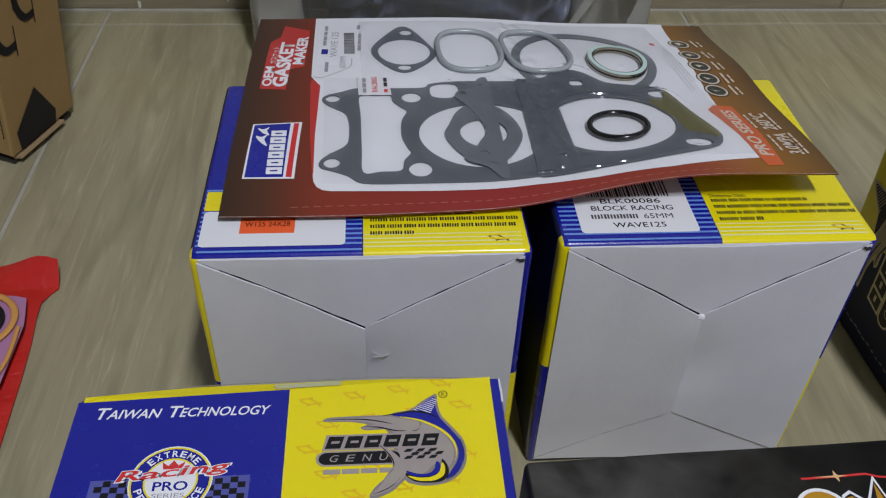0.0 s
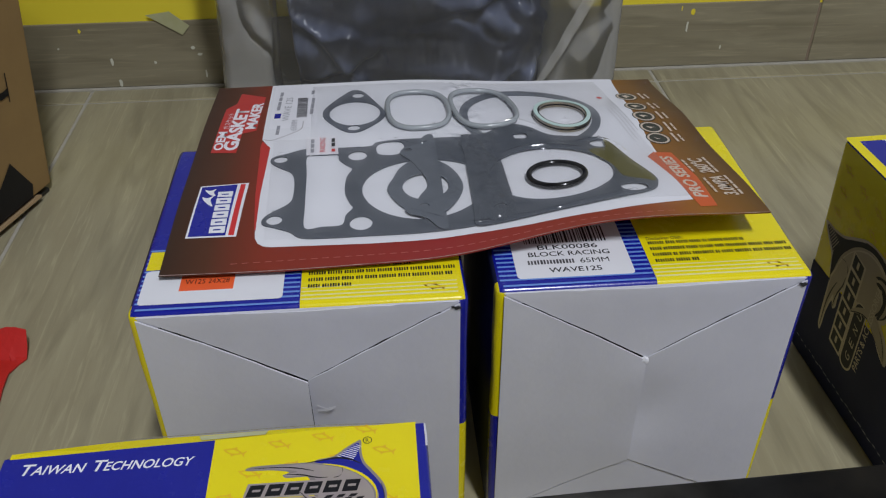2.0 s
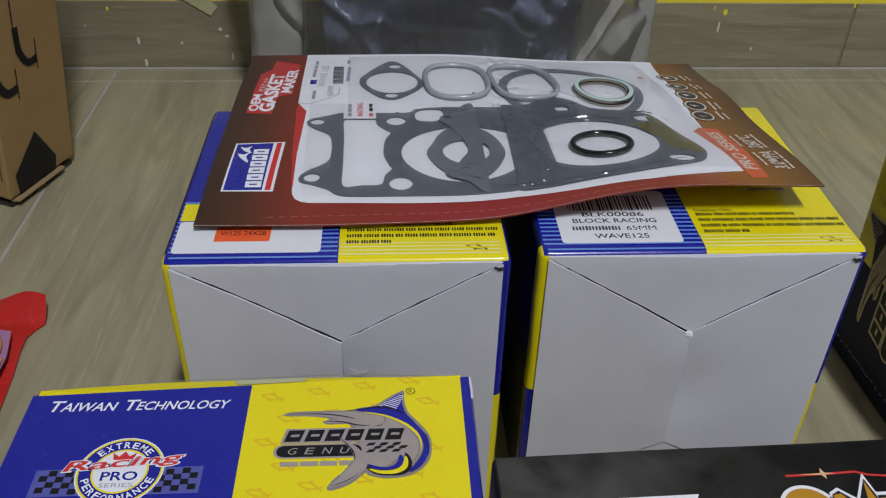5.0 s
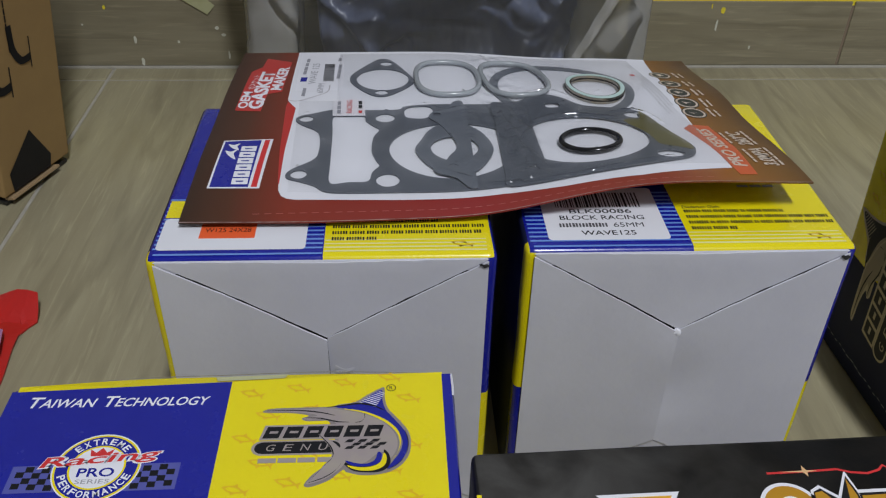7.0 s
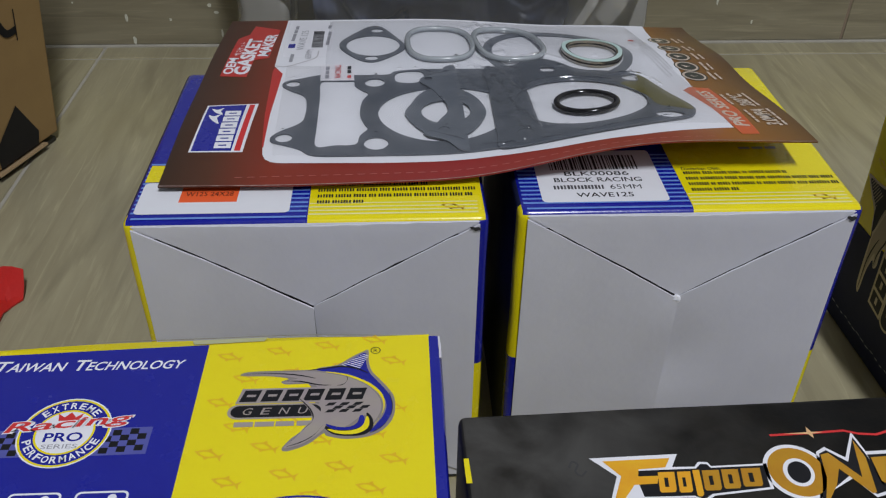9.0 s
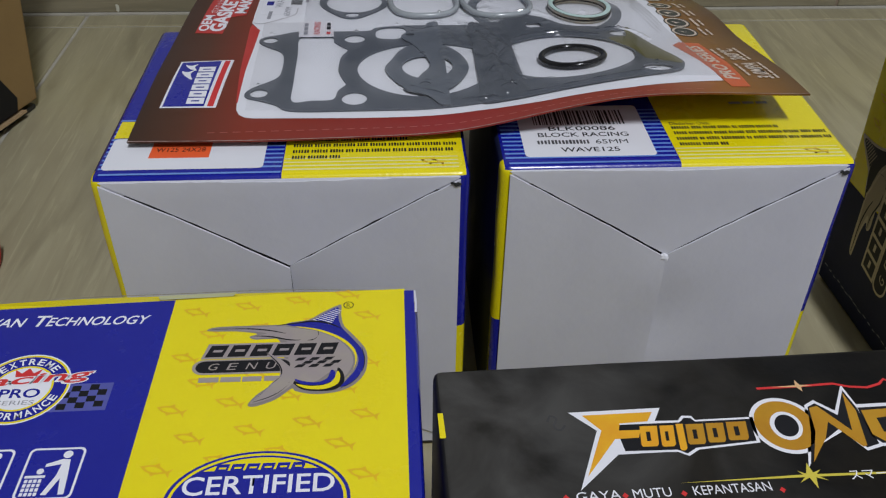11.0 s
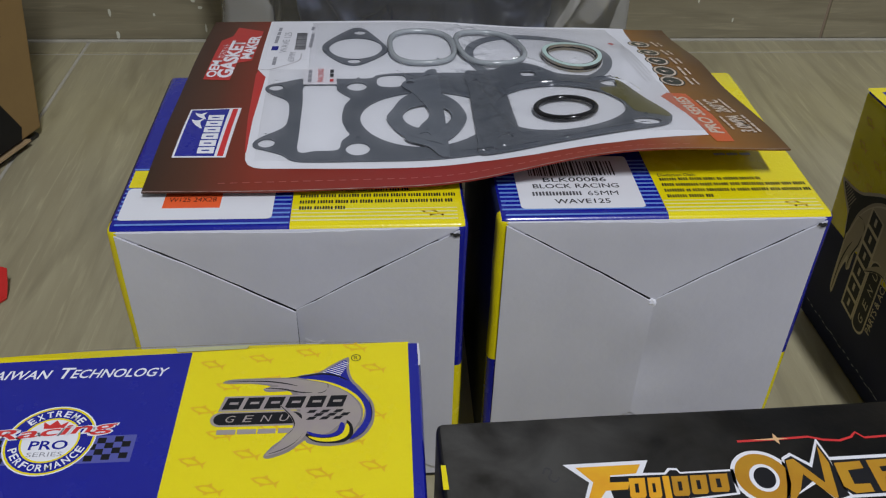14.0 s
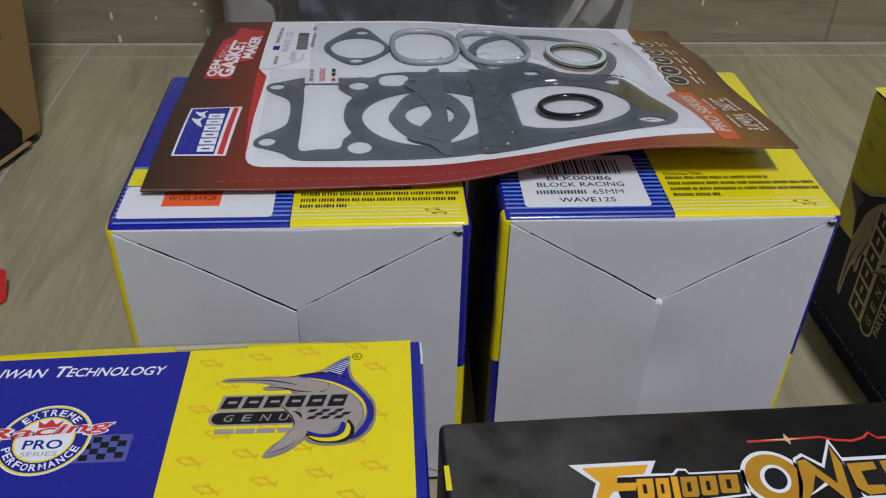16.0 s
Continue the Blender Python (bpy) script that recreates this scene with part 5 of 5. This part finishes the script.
# clear shrink film drawn tight over the set: creases over the strip, small peaks at the hole edges and cords
creases = (
    ([(146, 104), (147, 84), (150.5, 62), (149, 40), (151, 20)], 1.5, 2.0), ([(151, 98), (154, 80), (158, 62)], 1.3, 1.8), ([(155, 46), (156.5, 32), (162, 25), (170, 24)], 1.1, 1.2),
    ([(138, 106), (140.5, 96), (140, 86)], 1.2, 1.6), ([(129.6, 109), (129.6, 82), (128.6, 50), (128, 20)], 0.8, 1.5), ([(164, 80), (174, 85), (188, 85), (203, 79)], 1.35, 0.9),
    ([(133, 18), (148, 15.5), (163, 14.5), (185, 16), (215, 22)], 0.85, 0.8), ([(112, 103), (120, 98), (127, 101)], 1.2, 0.9), ([(112, 33), (118, 29), (125, 24)], 1.2, 0.9),
    ([(158, 112), (168, 119), (178, 119.5), (186, 112)], 1.2, 0.9), ([(133, 96), (134, 84), (137, 76)], 1.1, 1.6), ([(205, 88), (214, 90), (222, 84), (225, 70)], 0.9, 0.9))
peaks = [(126, 174, 1.3), (131, 120.5, 1.9), (165, 115, 1.9), (48.5, 97, 1.2), (47.5, 38.6, 1.2), (89, 98, 1.3), (88, 33.5, 1.3), (101, 106.5, 1.1), (109, 106.8, 1.1), (184, 79.6, 1.7),
         (119, 68, 1.3), (216, 90, 1.2), (217, 32.5, 1.2), (182, 103, 1.6), (204, 117, 1.7), (184, 36.5, 1.4), (184, 63, 1.2), (154, 27, 1.3), (116, 96.5, 1.1), (119.5, 38.5, 1.1)]
_fu, _fv = np.meshgrid(np.arange(44.0, 240.0, 0.45), np.arange(13.0, 189.0, 0.45), indexing="ij")
_fz = np.full(_fu.shape, 2.6)
for _line, _high, _wide in creases:
    _pts = np.array(curve(_line, False, 6))
    _near = np.full(_fu.shape, 1e9)
    _bead = 1.0 + 0.45 * np.sin(_fv * 1.15 + _fu * 0.4 + _high * 9) * np.sin(_fv * 0.31 + _wide * 20)
    for (_ax, _ay), (_bx, _by) in zip(_pts[:-1], _pts[1:]):
        _dx, _dy = _bx - _ax, _by - _ay
        _k = np.clip(((_fu - _ax) * _dx + (_fv - _ay) * _dy) / (_dx * _dx + _dy * _dy), 0, 1)
        _near = np.minimum(_near, np.hypot(_fu - _ax - _k * _dx, _fv - _ay - _k * _dy))
    _fz += _high * _bead * np.exp(-(_near / _wide) ** 2)
for _px, _py, _r in peaks:
    _r *= 0.52
    _fz += 1.95 * _r * np.exp(-((_fu - _px) ** 2 / (1.4 * _r) ** 2 + (_fv - _py) ** 2 / _r ** 2))
_verts, _faces = [], []
for _i in range(_fu.shape[0]):
    for _j in range(_fu.shape[1]):
        _a, _b = float(_fu[_i, _j]), float(_fv[_i, _j])
        _wave = 0.25 * noise.noise(Vector((_a * 0.05, _b * 0.05, 5))) + 1.3 * math.exp(-((_a - 150) / 10) ** 2) * noise.noise(Vector((_a * 0.20 + _b * 0.05, _b * 0.11 - _a * 0.06, 2)))
        _verts.append((_a / 1000, _b / 1000, soft_height(_a / 1000, _b / 1000) + (float(_fz[_i, _j]) + _wave) / 1000))
_n = _fu.shape[1]
for _i in range(_fu.shape[0] - 1):
    for _j in range(_n - 1):
        if not (_fu[_i, _j] < 63 and _fv[_i, _j] > 112) and _fv[_i, _j] > 13 + 0.08 * max(0.0, 100 - _fu[_i, _j]):
            _faces.append((_i * _n + _j, (_i + 1) * _n + _j, (_i + 1) * _n + _j + 1, _i * _n + _j + 1))
_fold_faces = [f for f in _faces if 0.1405 < _verts[f[0]][0] - 0.00003 * (_verts[f[0]][1] * 1000 - 60) < 0.1610 and 0.0155 < _verts[f[0]][1] < 0.1080]
_used = sorted({k for f in _fold_faces for k in f})
_at = {k: n for n, k in enumerate(_used)}
_rough = []
for _k in _used:
    _a, _b, _h = _verts[_k]
    _side = max(0.0, min(1.0, (_a - 0.1415) / 0.003, (0.1600 - _a) / 0.003))
    _deep = noise.noise(Vector((_a * 125 + _b * 22, _b * 48 - _a * 30, 7))) + 0.35 * noise.noise(Vector((_a * 300, _b * 110, 3)))
    _rough.append((_a, _b, _h + 0.0002 + 0.0030 * _deep * _side))
part("film_fold", (_rough, [], [tuple(_at[k] for k in f) for f in _fold_faces]), CREASED, CARD, "crumpled glossy fold of clear film", smooth=True).visible_shadow = False
_film = part("shrink_film", (_verts, [], _faces), SHRINK, CARD, "thin wrinkled clear plastic film", smooth=True)
_film.visible_shadow = False

# ---- the plastic bag by the wall ----
BAG = thing("plastic_bag", "clear plastic bag with a black-wrapped parcel inside, against the wall", "bag", pose(0.0, 0.455, 0))


def sack(x0, x1, y0, y1, z1, nx, nz, seed, rough, pinch, ridges=()):
    """An upright soft sack: front and back skins joined at the sides, with folds."""
    verts, faces, ring = [], [], 2 * nx
    for k in range(nz + 1):
        z = z1 * k / nz
        for i in range(ring):
            a = 2 * math.pi * i / ring
            c, s = math.cos(a), math.sin(a)
            px = (x0 + x1) / 2 + (x1 - x0) / 2 * math.copysign(abs(c) ** 0.35, c)
            py = (y0 + y1) / 2 + (y1 - y0) / 2 * math.copysign(abs(s) ** 0.6, s) * (1 - pinch * (k / nz))
            f = noise.noise(Vector((px * 13 + seed, z * 8, s)))
            g = abs(noise.noise(Vector((px * 26 + z * 22, z * 17 - px * 9, seed + s * 0.6))))
            py += rough * (f - 1.6 * g) * (1 if s > 0 else -1) * -1
            for rx0, slope, high, wide in ridges:
                py -= high * math.exp(-((px - rx0 - slope * z) / wide) ** 2) * (s < 0)
            px += rough * 0.5 * noise.noise(Vector((z * 14, s * 2, seed)))
            verts.append((px, py, z))
    for k in range(nz):
        for i in range(ring):
            j = (i + 1) % ring
            faces.append((k * ring + i, k * ring + j, (k + 1) * ring + j, (k + 1) * ring + i))
    faces.append(tuple(range(ring))[::-1])
    faces.append(tuple(nz * ring + i for i in range(ring)))
    return verts, [], faces


part("parcel", sack(-0.122, 0.108, 0.006, 0.058, 0.30, 90, 60, 3, 0.018, 0.2, ((0.066, 0.42, 0.020, 0.006), (0.040, 0.62, 0.015, 0.007), (0.092, 0.30, 0.018, 0.005), (-0.198, 2.4, -0.010, 0.010), (-0.222, 2.4, 0.006, 0.014), (-0.085, 0.2, 0.018, 0.020), (-0.02, -0.9, 0.010, 0.008))), BLACKFILM, BAG, "black plastic-wrapped parcel", smooth=True)
_bag = part("clear_bag", sack(-0.180, 0.172, -0.042, 0.066, 0.36, 56, 40, 9, 0.012, 0.5), FILM, BAG, "milky clear plastic bag", smooth=True)

part("side_fold", sack(-0.184, -0.136, -0.030, 0.050, 0.34, 14, 40, 21, 0.010, 0.3), MILKY, BAG, "milky gathered bag side", smooth=True)
part("side_fold", sack(0.100, 0.172, -0.026, 0.050, 0.34, 16, 40, 27, 0.005, 0.3), MILKY, BAG, "milky gathered bag side", smooth=True)

# diagonal film fold; its milky white stands in for the highlight along it
bm = sheet([(0.078, 0.028), (0.100, 0.072), (0.122, 0.118), (0.150, 0.180), (0.158, 0.180), (0.131, 0.118), (0.105, 0.070), (0.080, 0.028)], z=0.0, fine=0.006)
for v in bm.verts:
    across = (v.co.x - 0.078 - (v.co.y - 0.028) * 0.48) / 0.012
    v.co.z = 0.006 * math.sin(2.6 * across) + 0.002 * noise.noise(Vector((v.co.x * 40, v.co.y * 90, 0)))
part("bag_fold", stand(bm, Matrix.Translation((0, -0.046, 0)) @ pose(0, 0, 0, 90)), MILKY, BAG, "film fold whitened to carry its highlight streak", smooth=True)

# ---- the brown cardboard box ----
F_BOX = thing("cardboard_box", "brown corrugated box with black printed marks and loose black tape", "box", pose(-0.3490, 0.2800, 0, 8.5, 0, 70.0))
fw, fd, fh, lift = 0.0760, 0.20, 0.32, 0.008
part("body", block(0, fw, 0, fd, lift, fh, 0.0016), KRAFT, F_BOX, "brown corrugated cardboard")
part("bottom_flap", block(0.002, fw - 0.002, 0.001, 0.10, 0.0, 0.004, 0.001), TAPE_BLACK, F_BOX, "black taped bottom flap")
part("flap_edge", stand(block(0.004, fw - 0.018, -0.004, 0.004, -0.001, 0.001), Matrix.Translation((0, 0.0, 0.006)) @ pose(0, 0, 0, -20)), KRAFT_IN, F_BOX)
ff = Matrix.Translation((-0.010, -0.0006, 0)) @ pose(0, 0, 0, 90)
part("printed_mark", stand(sheet([(0.020, 0.009), (0.062, 0.009), (0.064, 0.020), (0.044, 0.052), (0.018, 0.026)]), ff), INK, F_BOX, "black printed pentagon")
for a, b, s in ((0.026, 0.090, 0.8), (0.050, 0.105, 0.7)):
    hook = curve([(a - 0.016 * s, b + 0.046 * s), (a - 0.014 * s, b + 0.020 * s), (a - 0.004 * s, b + 0.004 * s), (a + 0.010 * s, b + 0.004 * s)], False, 5)
    part("printed_mark", stand(ribbon(hook, 0.0080 * s), ff), INK, F_BOX, "black printed hook mark")
    part("printed_mark", stand(sheet(rect(a + 0.009 * s, b - 0.006, a + 0.0105 * s, b + 0.018)), ff), INK, F_BOX)
pieces("small_bar", bars(0.038, 0.118, 0.05, 0.0022, 9, 0.0, 81, 90), INK, F_BOX, lambda b: stand(b, ff))
pieces("side_bar", bars(0.0045, 0.03, 0.03, 0.0016, 9, 0.0, 82, 90), INK, F_BOX, lambda b: stand(b, ff))

# ---- the red pouch ----
P_AT = pose(-0.3300, 0.0600, 0.0)
POUCHED = thing("pouch", "red plastic pouch with a clear window over tan rings", "pouch", P_AT)
edge = [(0.0470, 0.0980), (0.0484, 0.0900), (0.0484, 0.0840), (0.0445, 0.0790), (0.0412, 0.0710), (0.0420, 0.0570), (0.0445, 0.0380), (0.0465, 0.0140), (0.0478, -0.0090), (0.0490, -0.0340), (0.0500, -0.0600), (-0.0600, -0.0600), (-0.0600, 0.1090), (0.0070, 0.1050), (0.0330, 0.1020)]
bm = sheet(edge, z=0.0, thick=0.0012, fine=0.008)
for v in bm.verts:
    tip = max(0, (v.co.y - 0.084) / 0.014)
    inside = max(0.0, min(1.0, (0.044 - v.co.x) / 0.02)) * max(0.0, min(1.0, (0.083 - v.co.y) / 0.02))
    v.co.z += 0.0020 + 0.005 * inside + 0.012 * tip * ease(0.0, 0.048, v.co.x) + 0.0008 * noise.noise(v.co * 60)
part("body", bm, POUCH, POUCHED, "glossy red plastic film", smooth=False)
win = sheet([(-0.05, 0.071), (0.019, 0.069), (0.028, 0.068), (0.036, 0.066), (0.039, 0.053), (0.041, 0.043), (0.041, 0.027), (0.041, -0.003), (0.034, -0.045), (-0.05, -0.045)], z=0.0110, thick=0.0005, fine=0.02)
part("window", win, LILAC, POUCHED, "clear window over lilac paper")
part("tan_ring", tube([(x, y, 0.0128) for x, y in oval(0.0110, 0.0440, 0.024, 0.024, 40)], 0.0022, flat=0.5), TAN, POUCHED, "tan gasket ring", smooth=True)
part("dark_disc", sheet(oval(0.0110, 0.0440, 0.0185), z=0.0130, thick=0.001), INK, POUCHED, "dark round part inside the pouch")
part("tan_ring", tube([(x, y, 0.0126) for x, y in curve([(0.039, 0.04), (0.04, 0.022), (0.039, 0.007), (0.031, -0.023)], False, 8)], 0.0014, closed=False, flat=0.5), TAN, POUCHED, "tan gasket cord", smooth=True)

nest(CARD, "title_panel", "card_lettering")
nest(CARD, "logo_panel", "logo_field", "logo_stripe", "name_shape", "bird_shape")
nest(CARD, "paper_label", "barcode", "blue_mark", "label_bar", "label_lettering", "label_fold")
nest(CARD, "property_icon", "icon_ring", "icon_disc", "icon_shape")
nest(CARD, "price_sticker", "price_bar")
nest(POUCHED, "window", "tan_ring", "dark_disc")
